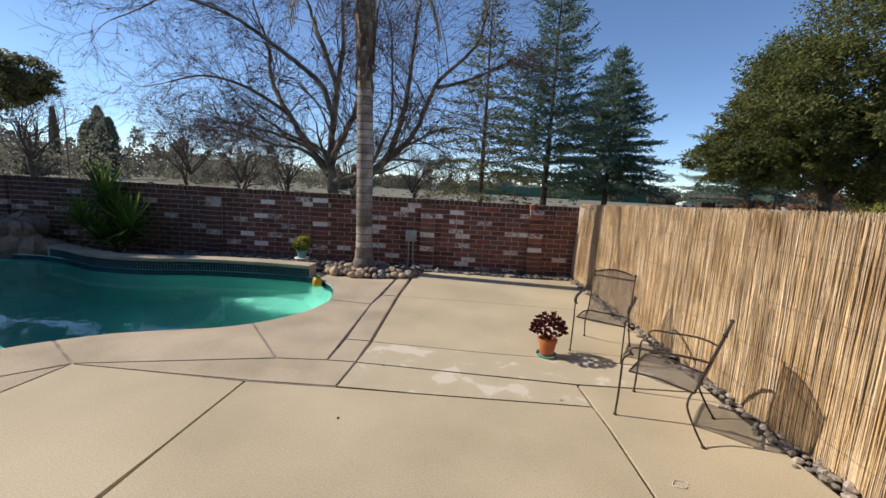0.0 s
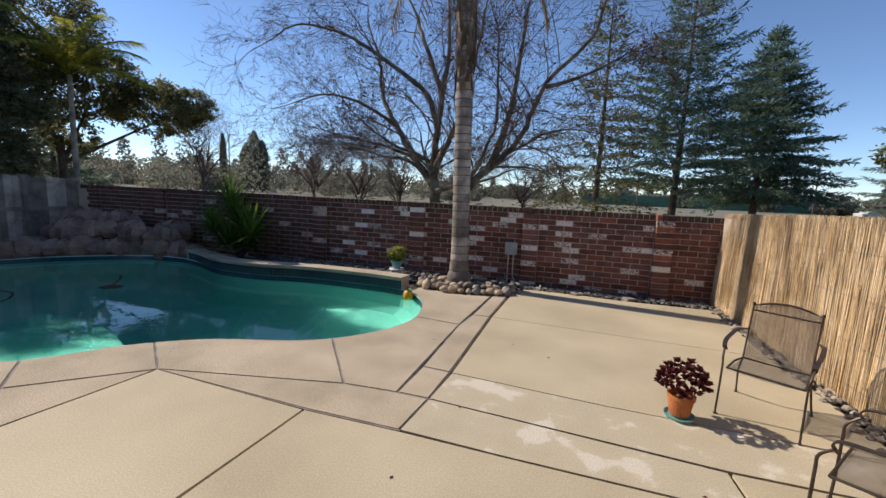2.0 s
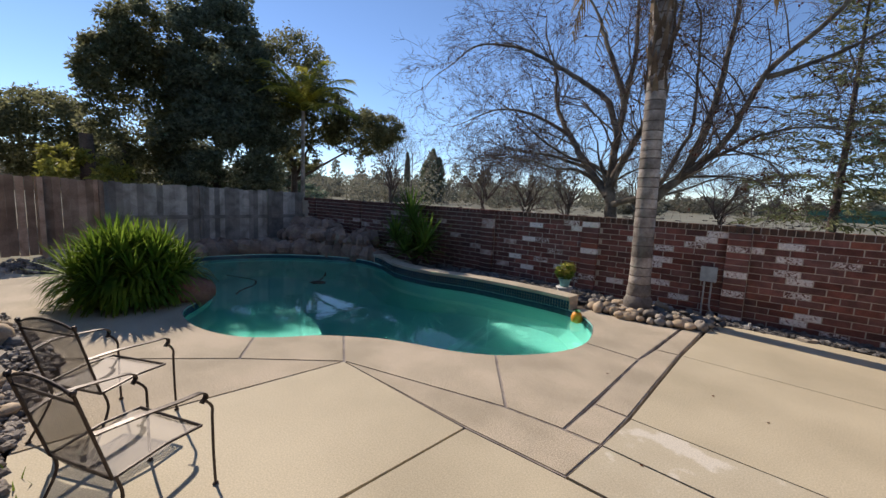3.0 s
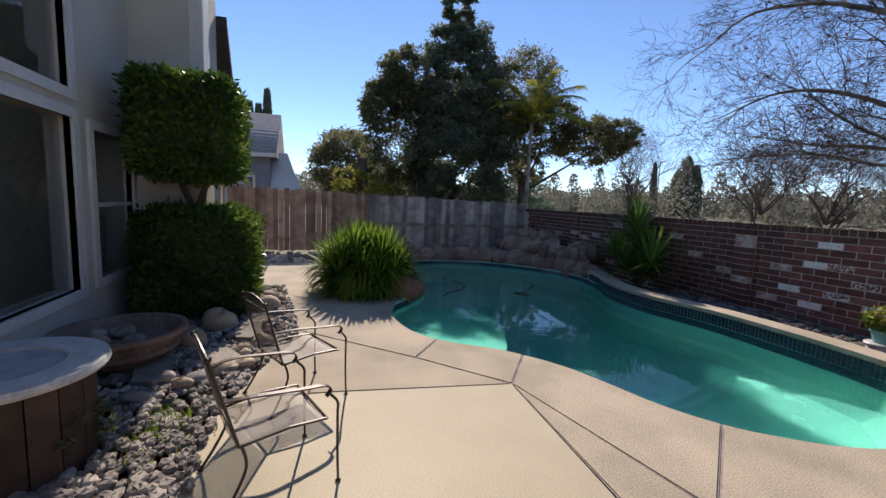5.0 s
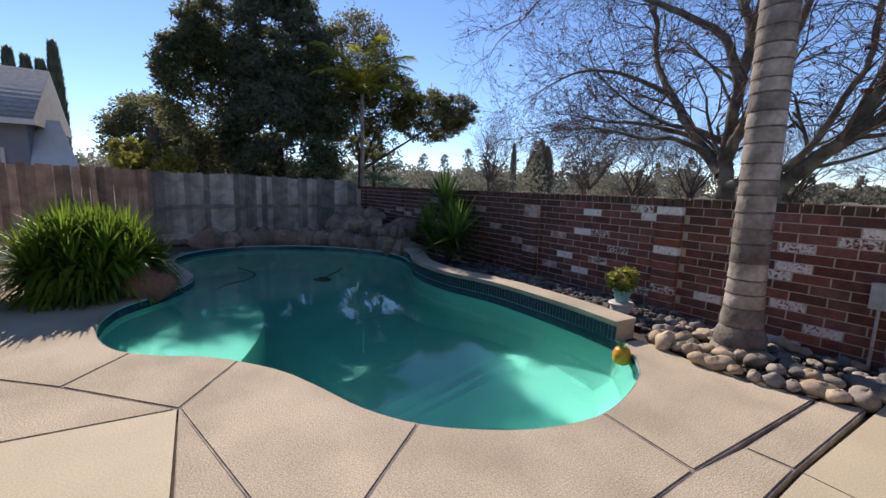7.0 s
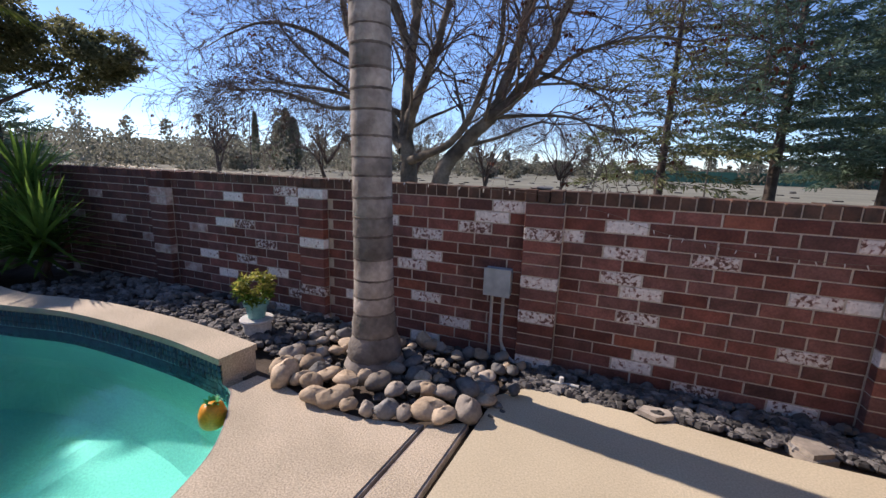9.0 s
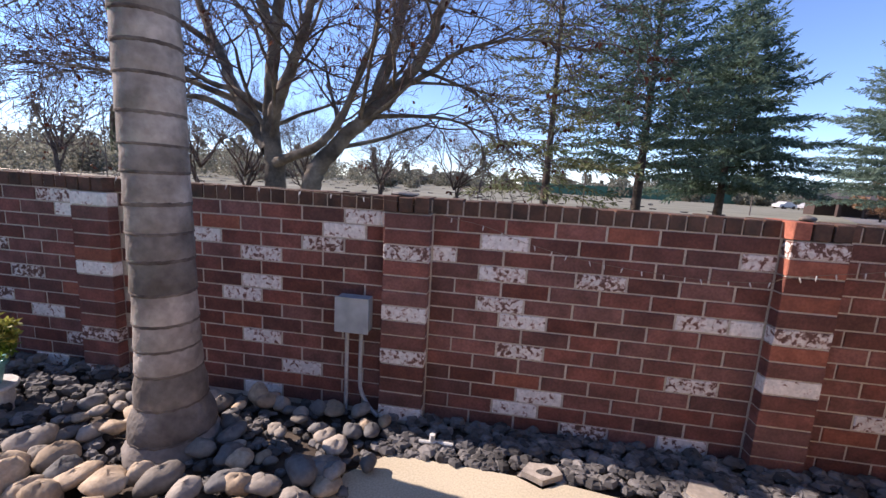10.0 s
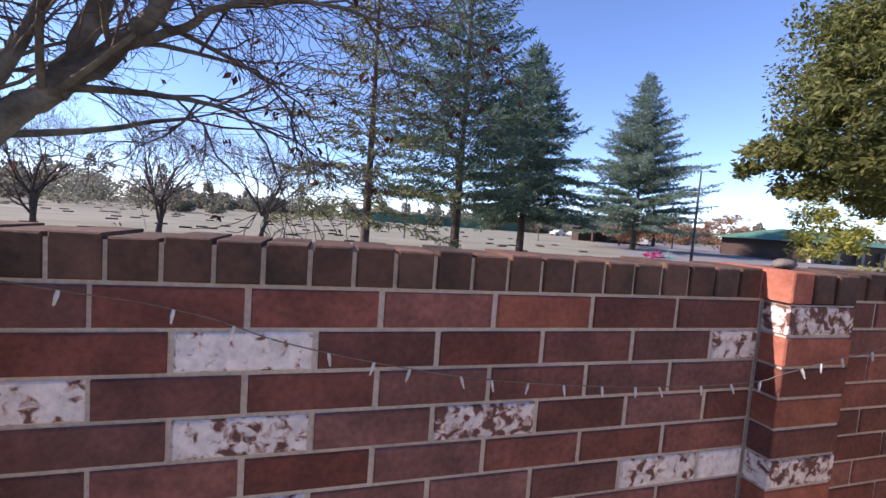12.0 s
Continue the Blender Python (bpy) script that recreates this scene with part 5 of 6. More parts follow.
pebbles(g, 4300, bed_spot, (0.022, 0.06), -0.02)
pebbles(g, 500, lambda: (rk.uniform(-12.9, -9.0), rk.uniform(-1.5, 0.45)), (0.03, 0.09))
pebbles(g, 300, lambda: (rk.uniform(-13.2, -11.3), rk.uniform(0.4, 3.2)), (0.03, 0.08))
solid("bed_gravel", g, M["rock_i"], "mixed pebbles filling the planting bed by the house", "gravel", "stuff")
bed = thing("rock_bed", "rocks and flat stepping stones in the bed beside the house", "rocks", at=(-5.5, 0.6, 0))
for i in range(46):
    x, y = bed_spot()
    if x < -4.4:
        put_rock(bed, x, y, 0.04, rk.uniform(0.06, 0.13), flat=0.8)
for x, y, s in ((-6.9, 1.2, 0.2), (-6.3, 0.75, 0.2), (-7.5, 1.15, 0.17), (-5.7, 0.6, 0.16)):
    put_rock(bed, x, y, 0.08, s)
for x, y, a in ((-5.0, 0.46, 10), (-6.55, 1.12, 20), (-6.0, 1.12, 5), (-5.15, 0.98, 30), (-7.2, 1.1, 15)):
    st = part("flagstone", Geo(), M["rock"], bed)
    g = Geo()
    g.prism(inset([(-0.3, -0.1), (-0.1, -0.16), (0.24, -0.13), (0.31, 0.02), (0.2, 0.14), (-0.22, 0.13)], 0.0), -0.03, 0.045)
    st.data = g.mesh("flagstone", M["rock"])
    st.matrix_world = pose(x, y, 0.02, 2, 1, a)
fall = thing("boulder_waterfall", "stacked brown boulders at the far end of the pool", "boulders", at=(-11.5, 7.5, 0))
for i in range(26):
    f = i / 25
    a = spline([(-12.2, 4.6, 0), (-12.05, 6.0, 0), (-11.4, 7.2, 0), (-10.3, 8.05, 0), (-9.0, 8.35, 0)], 25)[min(100, int(f * 100))]
    put_rock(fall, a.x + rk.uniform(-0.08, 0.08), a.y + rk.uniform(-0.08, 0.08), 0.08, rk.uniform(0.26, 0.42), BOULDERS, "boulder")
for i in range(24):
    f = rk.random()
    put_rock(fall, -12.4 + 3.1 * f, 7.3 + 1.1 * f + rk.uniform(-0.1, 0.35), 0.38 + rk.uniform(0, 0.1), rk.uniform(0.24, 0.4), BOULDERS, "boulder")
for i in range(10):
    put_rock(fall, rk.uniform(-12.8, -11.0), rk.uniform(8.1, 8.6), 0.68, rk.uniform(0.2, 0.32), BOULDERS, "boulder")
for i in range(12):
    put_rock(fall, -12.4 + rk.uniform(-0.2, 0.2), 3.4 + i * 0.16, 0.04, rk.uniform(0.14, 0.22), BOULDERS, "boulder", 0.6)
for poly in ([(-0.36, 8.44), (-0.22, 8.37), (-0.08, 8.46), (-0.12, 8.56), (-0.3, 8.55)], [(0.53, 8.5), (0.62, 8.35), (0.78, 8.44), (0.74, 8.6), (0.6, 8.62)]):
    g = Geo()
    g.prism(poly, -0.05, 0.0)
    g.prism(inset(poly, 0.02), -0.001, 0.035)
    solid("flat_stone", g, M["rock"], "flat pale stone lying on the dark gravel", "stone")
pp = thing("pipe_end", "short white plastic pipe lying on the gravel", "pipe", at=(-0.84, 8.58, 0.03))
g = Geo()
g.tube([(-0.11, 0, 0), (0.1, 0.01, 0)], 0.012, 8)
part("pipe", g, M["white_paint"], pp)
g = Geo()
g.tube([(-0.03, 0.01, 0.0), (-0.03, 0.01, 0.05)], 0.018, 8)
part("fitting", g, M["white_paint"], pp)
st = thing("pier_stone", "small grey stone lying on the wall cap", "stone", at=(1.17, 8.96, 1.517))
g = Geo()
g.rock((0, 0, 0), (0.038, 0.03, 0.02), random.Random(6), 9, 6)
part("stone", g, M["rock"], st, smooth=True)
st = thing("slate_piece", "flat dark slate lying on the pier cap", "stone", at=(-1.2, 8.99, 1.515))
g = Geo()
g.rock((0, 0, 0), (0.11, 0.06, 0.016), random.Random(8), 9, 6)
part("stone", g, M["rock_dark"], st)

# ---------------------------------------------------------------- plants
pr = random.Random(91)
ag = thing("strap_leaf_clump", "bright green strap-leaved clump in the pool-side planter", "plant", at=(-8.15, 2.78, 0))
def rosette(g, c, n, r, w, up=0.35):
    for i in range(n):
        a = i * 2.39996
        e = -0.35 + 1.7 * (i / n)
        d = Vector((math.cos(a) * math.cos(e), math.sin(a) * math.cos(e), math.sin(e) + up * 0.3))
        g.blade(Vector(c) + d * 0.04, d, pr.uniform(0.05, 0.25), w, r * pr.uniform(0.85, 1.1), 3)


g, lo = Geo(), Geo()
for i in range(23):                                    # spiky heads over the dome
    a, e = i * 2.39996, 1.45 - 1.35 * ((i + 0.5) / 23) ** 0.75
    r = 0.58 * pr.uniform(0.85, 1.12)
    c = (r * 1.05 * math.cos(a) * math.cos(e), r * 1.2 * math.sin(a) * math.cos(e), 0.16 + 0.62 * math.sin(e))
    rosette(g, c, 64, pr.uniform(0.42, 0.64), 0.044, 0.9)
for i in range(900):                                   # hanging skirt down to the ground
    a = pr.uniform(0, 6.283)
    r = pr.uniform(0.35, 0.72)
    lo.blade(Vector((r * math.cos(a), r * 1.12 * math.sin(a), pr.uniform(0.12, 0.5))), Vector((math.cos(a), math.sin(a), pr.uniform(-0.3, 0.5))), pr.uniform(1.2, 2.4), 0.045, pr.uniform(0.3, 0.5), 4)
for i in range(500):
    a, r = pr.uniform(0, 6.283), 0.62 * math.sqrt(pr.random())
    lo.blade(Vector((r * math.cos(a), r * 1.12 * math.sin(a), 0.0)), Vector((pr.gauss(0, 0.25), pr.gauss(0, 0.25), 1)), 0.2, 0.05, pr.uniform(0.4, 0.7), 3)
part("crown_leaves", g, M["blade"], ag, kind="stuff")
part("lower_leaves", lo, M["blade"], ag, kind="stuff")
pb = thing("planter_boulder", "rounded red-brown boulder at the planter edge", "boulder", at=(-7.78, 3.34, 0.1))
g = Geo()
g.rock((0, 0, 0), (0.37, 0.40, 0.25), random.Random(12), 14, 9)
part("stone", g, M["red_boulder"], pb, smooth=True)


yu = thing("yucca", "spiky green yucca with two heads behind the pool", "plant", at=(-7.75, 8.35, 0))
g = Geo()
for c, r in (((-0.12, 0.12, 1.22), 0.78), ((0.62, -0.12, 0.62), 0.78), ((-0.5, 0.0, 0.62), 0.70), ((0.1, 0.1, 0.85), 0.68), ((0.0, -0.15, 0.36), 0.64), ((0.45, -0.05, 0.36), 0.62)):
    rosette(g, c, 74, r, 0.055)
part("leaves", g, M["yucca"], yu, kind="stuff")
g = Geo()
g.tube([(0.1, 0.1, -0.03), (0.0, 0.1, 0.5), (-0.1, 0.15, 1.1)], [0.06, 0.05, 0.045], 7)
g.tube([(0.1, 0.05, 0.0), (0.4, 0.0, 0.25), (0.55, -0.05, 0.5)], [0.05, 0.045, 0.04], 7)
part("stem", g, M["bark_dark"], yu)


def hedge_block(name, parent, x0, y0, z0, x1, y1, z1, n, seed):
    """A clipped block: small leaves thick over the faces, thinner within."""
    rnd = random.Random(seed)
    g = Geo()
    sx, sy, sz = x1 - x0, y1 - y0, z1 - z0
    for _ in range(n):
        p = [rnd.random(), rnd.random(), rnd.random()]
        k = rnd.randrange(3)
        p[k] = rnd.choice((0.0, 1.0)) + rnd.gauss(0, 0.07)
        q = [2 * c - 1 for c in p]
        m = (abs(q[0]) ** 8 + abs(q[1]) ** 8 + abs(q[2]) ** 8) ** (1 / 8)
        q = [c / max(m, 1e-3) * min(m, 1.0 + rnd.gauss(0, 0.075)) for c in q]
        c = Vector((x0 + sx * (q[0] + 1) / 2, y0 + sy * (q[1] + 1) / 2, z0 + sz * (q[2] + 1) / 2))
        out = Vector((q[0] ** 5, q[1] ** 5, q[2] ** 5 + 0.25))
        d = (out.normalized() + Vector((rnd.gauss(0, 0.7), rnd.gauss(0, 0.7), rnd.gauss(0, 0.7)))).normalized()
        g.leaf(c, d, Vector((rnd.gauss(0, 1), rnd.gauss(0, 1), rnd.gauss(0.5, 1))), rnd.uniform(0.026, 0.046), rnd.uniform(0.055, 0.10))
    part(name, g, M["hedge"], parent, kind="stuff")
    c = Geo()
    c.box(x0 + 0.09, y0 + 0.09, z0 + 0.09, x1 - 0.09, y1 - 0.09, z1 - 0.09)
    part("inner_growth", c, M["dark_leaf"], parent)


hd = thing("topiary_hedge", "clipped two-tier topiary with a square lower block", "hedge", at=(0, 0, 0))
hedge_block("lower_block", hd, -7.85, -0.25, 0.03, -6.6, 1.04, 1.38, 17000, 101)
hedge_block("upper_block", hd, -7.75, -0.2, 1.85, -6.45, 0.9, 3.02, 15000, 102)
g = Geo()
g.tube([(-7.2, 0.35, 0.0), (-7.15, 0.4, 1.5), (-7.0, 0.55, 1.95)], [0.06, 0.05, 0.04], 7)
g.tube([(-7.2, 0.35, 1.3), (-7.2, 0.1, 1.9)], [0.05, 0.03], 7)
part("stem", g, M["bark_dark"], hd)
g = Geo()
for _ in range(500):
    x, y = pr.gauss(-3.98, 0.16), pr.gauss(0.8, 0.13)
    g.blade(Vector((x, y, -0.03)), Vector((pr.gauss(0, 0.4), pr.gauss(0, 0.4), 1)), 0.5, 0.012, pr.uniform(0.05, 0.11), 2)
solid("ground_cover", g, M["blade"], "low green ground cover among the pebbles", "ground cover", "stuff")
sp = thing("small_shrub", "pale leafy shrub at the edge of the bed", "plant", at=(-3.75, 0.42, 0))
g = Geo()
crown(g, (0, 0, 0.2), (0.22, 0.2, 0.2), 420, pr, 0.05, 26)
part("leaves", g, M["grey_leaf"], sp, kind="stuff")

# ---------------------------------------------------------------- pots
pot = thing("succulent_pot", "burgundy rosette succulent in a terracotta pot", "potted plant", at=(0.48, 4.43, 0))
g = Geo()
g.lathe([(0.0, 0.03), (0.075, 0.03), (0.098, 0.17), (0.104, 0.17), (0.106, 0.205), (0.094, 0.205), (0.088, 0.17), (0.0, 0.165)])
part("pot", g, M["terracotta"], pot, smooth=False)
g = Geo()
g.lathe([(0.0, 0.0), (0.10, 0.0), (0.12, 0.03), (0.112, 0.032), (0.09, 0.012), (0.0, 0.012)])
part("saucer", g, M["teal"], pot, "greenish glazed saucer")
g = Geo()
for i in range(52):
    a, u = i * 2.4, (i / 52) ** 0.5
    e = 1.35 - 1.35 * u
    c = Vector((0.165 * math.cos(a) * math.cos(e), 0.165 * math.sin(a) * math.cos(e), 0.33 + 0.15 * math.sin(e) - 0.05 * u))
    n_ = (c - Vector((0, 0, 0.28))).normalized()
    for k in range(13):
        b = k * 2.4
        d = (n_ * (0.25 + 0.06 * k) + Vector((math.cos(b), math.sin(b), 0.3 * math.sin(3 * b))) * 0.75).normalized()
        g.leaf(c, d, n_, 0.032, pr.uniform(0.04, 0.06))
part("rosettes", g, M["burgundy"], pot, kind="stuff")
fp = thing("flower_stand", "white ceramic stool used as a plant stand", "plant stand", at=(-3.65, 8.25, 0))
g = Geo()
g.lathe([(0.105, -0.02), (0.122, 0.02), (0.126, 0.12), (0.118, 0.17), (0.15, 0.174), (0.154, 0.19), (0.145, 0.2), (0.0, 0.2)])
part("stool", g, M["white_glaze"], fp)
fw = thing("flower_pot", "yellow flowering plant in a teal glazed pot", "potted plant", at=(-3.65, 8.25, 0.203))
g = Geo()
g.lathe([(0.0, 0.0), (0.075, 0.0), (0.10, 0.12), (0.115, 0.125), (0.115, 0.15), (0.1, 0.15), (0.09, 0.12), (0.0, 0.115)])
part("pot", g, M["teal"], fw)
g = Geo()
crown(g, (0, 0, 0.27), (0.15, 0.15, 0.13), 520, pr, 0.05, 30)
part("leaves", g, M["hedge"], fw, kind="stuff")
g = Geo()
crown(g, (0, 0, 0.33), (0.17, 0.17, 0.12), 620, pr, 0.042, 50)
part("blossom", g, M["yellow_leaf"], fw, "yellow blossoms", kind="stuff")
bw = thing("bowl_planter", "wide shallow terracotta bowl planter in the bed", "planter", at=(-5.35, 0.1, 0))
g = Geo()
g.lathe([(0.0, 0.0), (0.30, 0.0), (0.42, 0.14), (0.47, 0.15), (0.47, 0.19), (0.45, 0.2), (0.5, 0.3), (0.54, 0.3), (0.54, 0.34), (0.49, 0.34), (0.4, 0.22), (0.0, 0.22)], sides=32)
part("bowl", g, M["boulder"], bw, "dull brown clay")
for i in range(5):
    put_rock(bw, -5.35 + rk.uniform(-0.25, 0.25), 0.1 + rk.uniform(-0.25, 0.25), 0.28, 0.09)
tb = thing("barrel_table", "dark wooden barrel table with a pale round rim", "table", at=(-3.78, 0.08, 0))
for i in range(18):
    g = Geo()
    a0, a1 = 2 * math.pi * i / 18 + 0.01, 2 * math.pi * (i + 1) / 18 - 0.01
    P = [(0.43 * math.cos(a0), 0.43 * math.sin(a0)), (0.43 * math.cos(a1), 0.43 * math.sin(a1)), (0.40 * math.cos(a1), 0.40 * math.sin(a1)), (0.40 * math.cos(a0), 0.40 * math.sin(a0))]
    g.prism(P, -0.05, 0.57)
    part("stave", g, M["dark_wood"], tb)
g = Geo()
g.lathe([(0.30, 0.57), (0.5, 0.57), (0.51, 0.59), (0.5, 0.62), (0.30, 0.62), (0.30, 0.57)], sides=40)
part("rim", g, M["white_glaze"], tb, "pale stone rim")
g = Geo()
g.lathe([(0.0, 0.6), (0.299, 0.6), (0.299, 0.58)], sides=40)
part("inset_top", g, M["box_grey"], tb, "grey inset top")

# ---------------------------------------------------------------- iron chairs
def chair():
    t = thing("patio_chair", "brown wrought-iron patio armchair with a metal mesh seat", "chair", "patio chairs")
    g = Geo()
    cols, rows = 6, 6
    P = []
    for j in range(rows + 1):
        v = j / rows
        for i in range(cols + 1):
            u = -1 + 2 * i / cols
            y = 0.27 - 0.47 * v
            z = 0.425 - 0.045 * v - 0.02 * math.sin(math.pi * v) - 0.012 * (1 - u * u) - (0.03 * (1 - v * rows) if j == 0 else 0)
            P.append((u * (0.245 - 0.01 * v), y, z))
    g.add(P, [(j * (cols + 1) + i, j * (cols + 1) + i + 1, (j + 1) * (cols + 1) + i + 1, (j + 1) * (cols + 1) + i) for j in range(rows) for i in range(cols)])
    part("seat", g, M["mesh"], t, "expanded metal mesh seat", smooth=True)
    g = Geo()
    P = []
    for j in range(rows + 1):
        v = j / rows
        for i in range(cols + 1):
            u = -1 + 2 * i / cols
            z = 0.385 + (0.465 + 0.05 * (1 - u * u)) * v
            P.append((u * 0.225, -0.20 - 0.125 * v - 0.025 * (1 - u * u), z))
    g.add(P, [(j * (cols + 1) + i, j * (cols + 1) + i + 1, (j + 1) * (cols + 1) + i + 1, (j + 1) * (cols + 1) + i) for j in range(rows) for i in range(cols)])
    part("backrest", g, M["mesh"], t, "expanded metal mesh backrest", smooth=True)
    r = 0.0085
    g = Geo()
    g.tube([(-0.25, 0.26, 0.40), (0.25, 0.26, 0.40)], r, 6)
    for s in (-1, 1):
        g.tube([(s * 0.25, 0.26, 0.40), (s * 0.245, 0.05, 0.41), (s * 0.235, -0.2, 0.38)], r, 6)
    g.tube([(-0.235, -0.2, 0.38), (0.235, -0.2, 0.38)], r, 6)
    part("seat_frame", g, M["iron"], t)
    g = Geo()
    arc = [(-0.235, -0.2, 0.38), (-0.235, -0.325, 0.85)] + [(0.235 * u, -0.325 - 0.015 * (1 - u * u), 0.85 + 0.055 * (1 - u * u)) for u in (-0.7, -0.35, 0, 0.35, 0.7)] + [(0.235, -0.325, 0.85), (0.235, -0.2, 0.38)]
    g.tube(arc, r, 6)
    g.tube([(-0.235, -0.315, 0.81), (0.235, -0.315, 0.81)], r * 0.8, 6)
    for s in (-1, 1):
        g.rock((s * 0.235, -0.328, 0.865), (0.016, 0.016, 0.016), random.Random(1), 8, 5)
    part("back_frame", g, M["iron"], t)
    for s in (-1, 1):
        g = Geo()
        pts = spline([(s * 0.235, -0.265, 0.64), (s * 0.285, -0.12, 0.655), (s * 0.295, 0.10, 0.635), (s * 0.29, 0.23, 0.62), (s * 0.285, 0.265, 0.585), (s * 0.28, 0.24, 0.55)], 5)
        vs = []
        for k, q in enumerate(pts):                    # a flat strap
            t_ = (pts[min(k + 1, len(pts) - 1)] - pts[max(k - 1, 0)]).normalized()
            n_ = Vector((1, 0, 0)).cross(t_).normalized() * 0.004
            vs += [tuple(q + Vector((sx * 0.016, 0, 0)) + sn * n_) for sx, sn in ((-1, -1), (1, -1), (1, 1), (-1, 1))]
        e_ = 4 * (len(pts) - 1)
        g.add(vs, [(4 * k + c, 4 * k + (c + 1) % 4, 4 * k + 4 + (c + 1) % 4, 4 * k + 4 + c) for k in range(len(pts) - 1) for c in range(4)] + [(3, 2, 1, 0), (e_, e_ + 1, e_ + 2, e_ + 3)])
        part("arm", g, M["iron"], t)
        g = Geo()
        pts = spline([(s * 0.285, 0.25, 0.57), (s * 0.275, 0.31, 0.50), (s * 0.27, 0.315, 0.42), (s * 0.272, 0.315, 0.2), (s * 0.275, 0.32, 0.01)], 5)
        g.tube(pts, r, 6)
        g.rock((s * 0.275, 0.32, 0.008), (0.018, 0.018, 0.01), random.Random(2), 8, 4)
        part("leg", g, M["iron"], t)
        g = Geo()
        pts = spline([(s * 0.235, -0.19, 0.39), (s * 0.25, -0.17, 0.27), (s * 0.26, -0.24, 0.12), (s * 0.27, -0.31, 0.01)], 5)
        g.tube(pts, r, 6)
        g.rock((s * 0.27, -0.31, 0.008), (0.018, 0.018, 0.01), random.Random(2), 8, 4)
        part("leg", g, M["iron"], t)
    return t


def facing(x, y, deg):
    return pose(x, y, 0, 0, 0, deg - 90)


c0 = chair()
c0.matrix_world = facing(1.21, 3.29, 141)
for x, y, d in ((1.2, 4.74, 238), (-3.295, 1.545, 110), (-4.33, 1.67, 116)):
    copy_thing(c0, facing(x, y, d))

# ---------------------------------------------------------------- electrics, lights, pool toys
bx = thing("outdoor_electrical_box", "grey weatherproof electrical box on the brick wall", "electrical box", at=(-1.49, WALL_Y, 0.7))
g = Geo()
g.box(-0.11, -0.10, -0.115, 0.11, 0.0, 0.115)
part("enclosure", g, M["box_grey"], bx)
g = Geo()
g.box(-0.116, -0.112, -0.12, 0.116, -0.10, 0.122)
part("cover", g, M["box_grey"], bx)
for pts in ([(-0.05, -0.05, -0.115), (-0.05, -0.05, -0.74)], [(0.05, -0.05, -0.115), (0.05, -0.05, -0.45), (0.06, -0.05, -0.56), (0.12, -0.06, -0.66), (0.2, -0.1, -0.7)]):
    g = Geo()
    pts = spline(pts, 6) if len(pts) > 2 else pts
    g.tube(pts, 0.014, 8)
    part("conduit", g, M["pvc"], bx, "grey plastic conduit")
for name, line, n in (("string_lights", [(-0.73, 8.905, 1.362), (-0.59, 8.90, 1.328), (-0.44, 8.90, 1.273), (-0.19, 8.90, 1.213), (0.05, 8.90, 1.171), (0.35, 8.90, 1.141), (0.66, 8.90, 1.125), (0.96, 8.86, 1.145), (1.03, 8.82, 1.186), (1.26, 8.82, 1.228), (1.47, 8.82, 1.26), (1.9, 8.895, 1.34)], 24),
                      ("string_lights", [(-12.8, 8.93, 1.525), (-9.5, 8.93, 1.52), (-7.0, 8.93, 1.55), (-6.2, 8.87, 1.53), (-4.0, 8.93, 1.515), (-3.4, 8.87, 1.515), (-2.2, 8.905, 1.50), (-1.2, 8.83, 1.47), (-0.95, 8.895, 1.40), (-0.73, 8.905, 1.362)], 44)):
    t = thing(name, "thin cord of small clear lights along the wall", "string lights")
    pts = spline(line, 8)
    g = Geo()
    g.tube(pts, 0.0016, 4)
    part("cord", g, M["wire"], t)
    run = [0.0]
    for i in range(len(pts) - 1):
        run.append(run[-1] + (pts[i + 1] - pts[i]).length)
    for i in range(n):                                # evenly along the cord
        s = run[-1] * (i + pr.uniform(0.3, 0.7)) / n
        k = max(j for j in range(len(pts) - 1) if run[j] <= s)
        p = pts[k].lerp(pts[k + 1], (s - run[k]) / (run[k + 1] - run[k]))
        g = Geo()
        q = p + Vector((pr.uniform(-0.012, 0.012), -0.006, -0.03))
        g.tube([p, p.lerp(q, 0.4), q], [0.0035, 0.0045, 0.002], 5)
        part("bulb", g, M["white_paint"], t)
fl = thing("pineapple_float", "orange pineapple-shaped chlorine float with a green top", "pool float", at=(-3.0, 7.24, -0.06))
g = Geo()
g.lathe([(0.0, -0.1), (0.05, -0.09), (0.085, -0.03), (0.09, 0.03), (0.07, 0.09), (0.035, 0.11), (0.0, 0.112)], sides=16)
part("body", g, M["plastic_y"], fl, smooth=True)
g = Geo()
for i in range(16):
    a = i * 2.4
    g.blade(Vector((0.02 * math.cos(a), 0.02 * math.sin(a), 0.1)), Vector((math.cos(a), math.sin(a), 0.6 + 0.1 * i)), 0.8, 0.03, 0.055, 3)
part("crown", g, M["plastic_g"], fl)
hs = thing("pool_cleaner_hose", "dark hose of the pool cleaner in the water", "hose")
g = Geo()
g.tube(spline([(-9.65, 4.75, -0.13), (-8.9, 4.95, -0.13), (-8.45, 4.75, -0.13), (-8.2, 4.4, -0.13), (-8.1, 4.25, -0.3)], 6), 0.02, 6)
part("hose", g, M["dark_wood"], hs)
pc = thing("pool_cleaner", "dark pool cleaner resting below the surface", "pool cleaner", at=(-8.1, 5.95, -0.35))
g = Geo()
g.rock((0, 0, 0), (0.17, 0.14, 0.09), random.Random(4), 10, 6)
g.tube(spline([(0, 0, 0.05), (-0.3, 0.35, 0.12), (-0.6, 0.6, 0.18)], 5), 0.02, 6)
part("body", g, M["dark_wood"], pc, smooth=True)
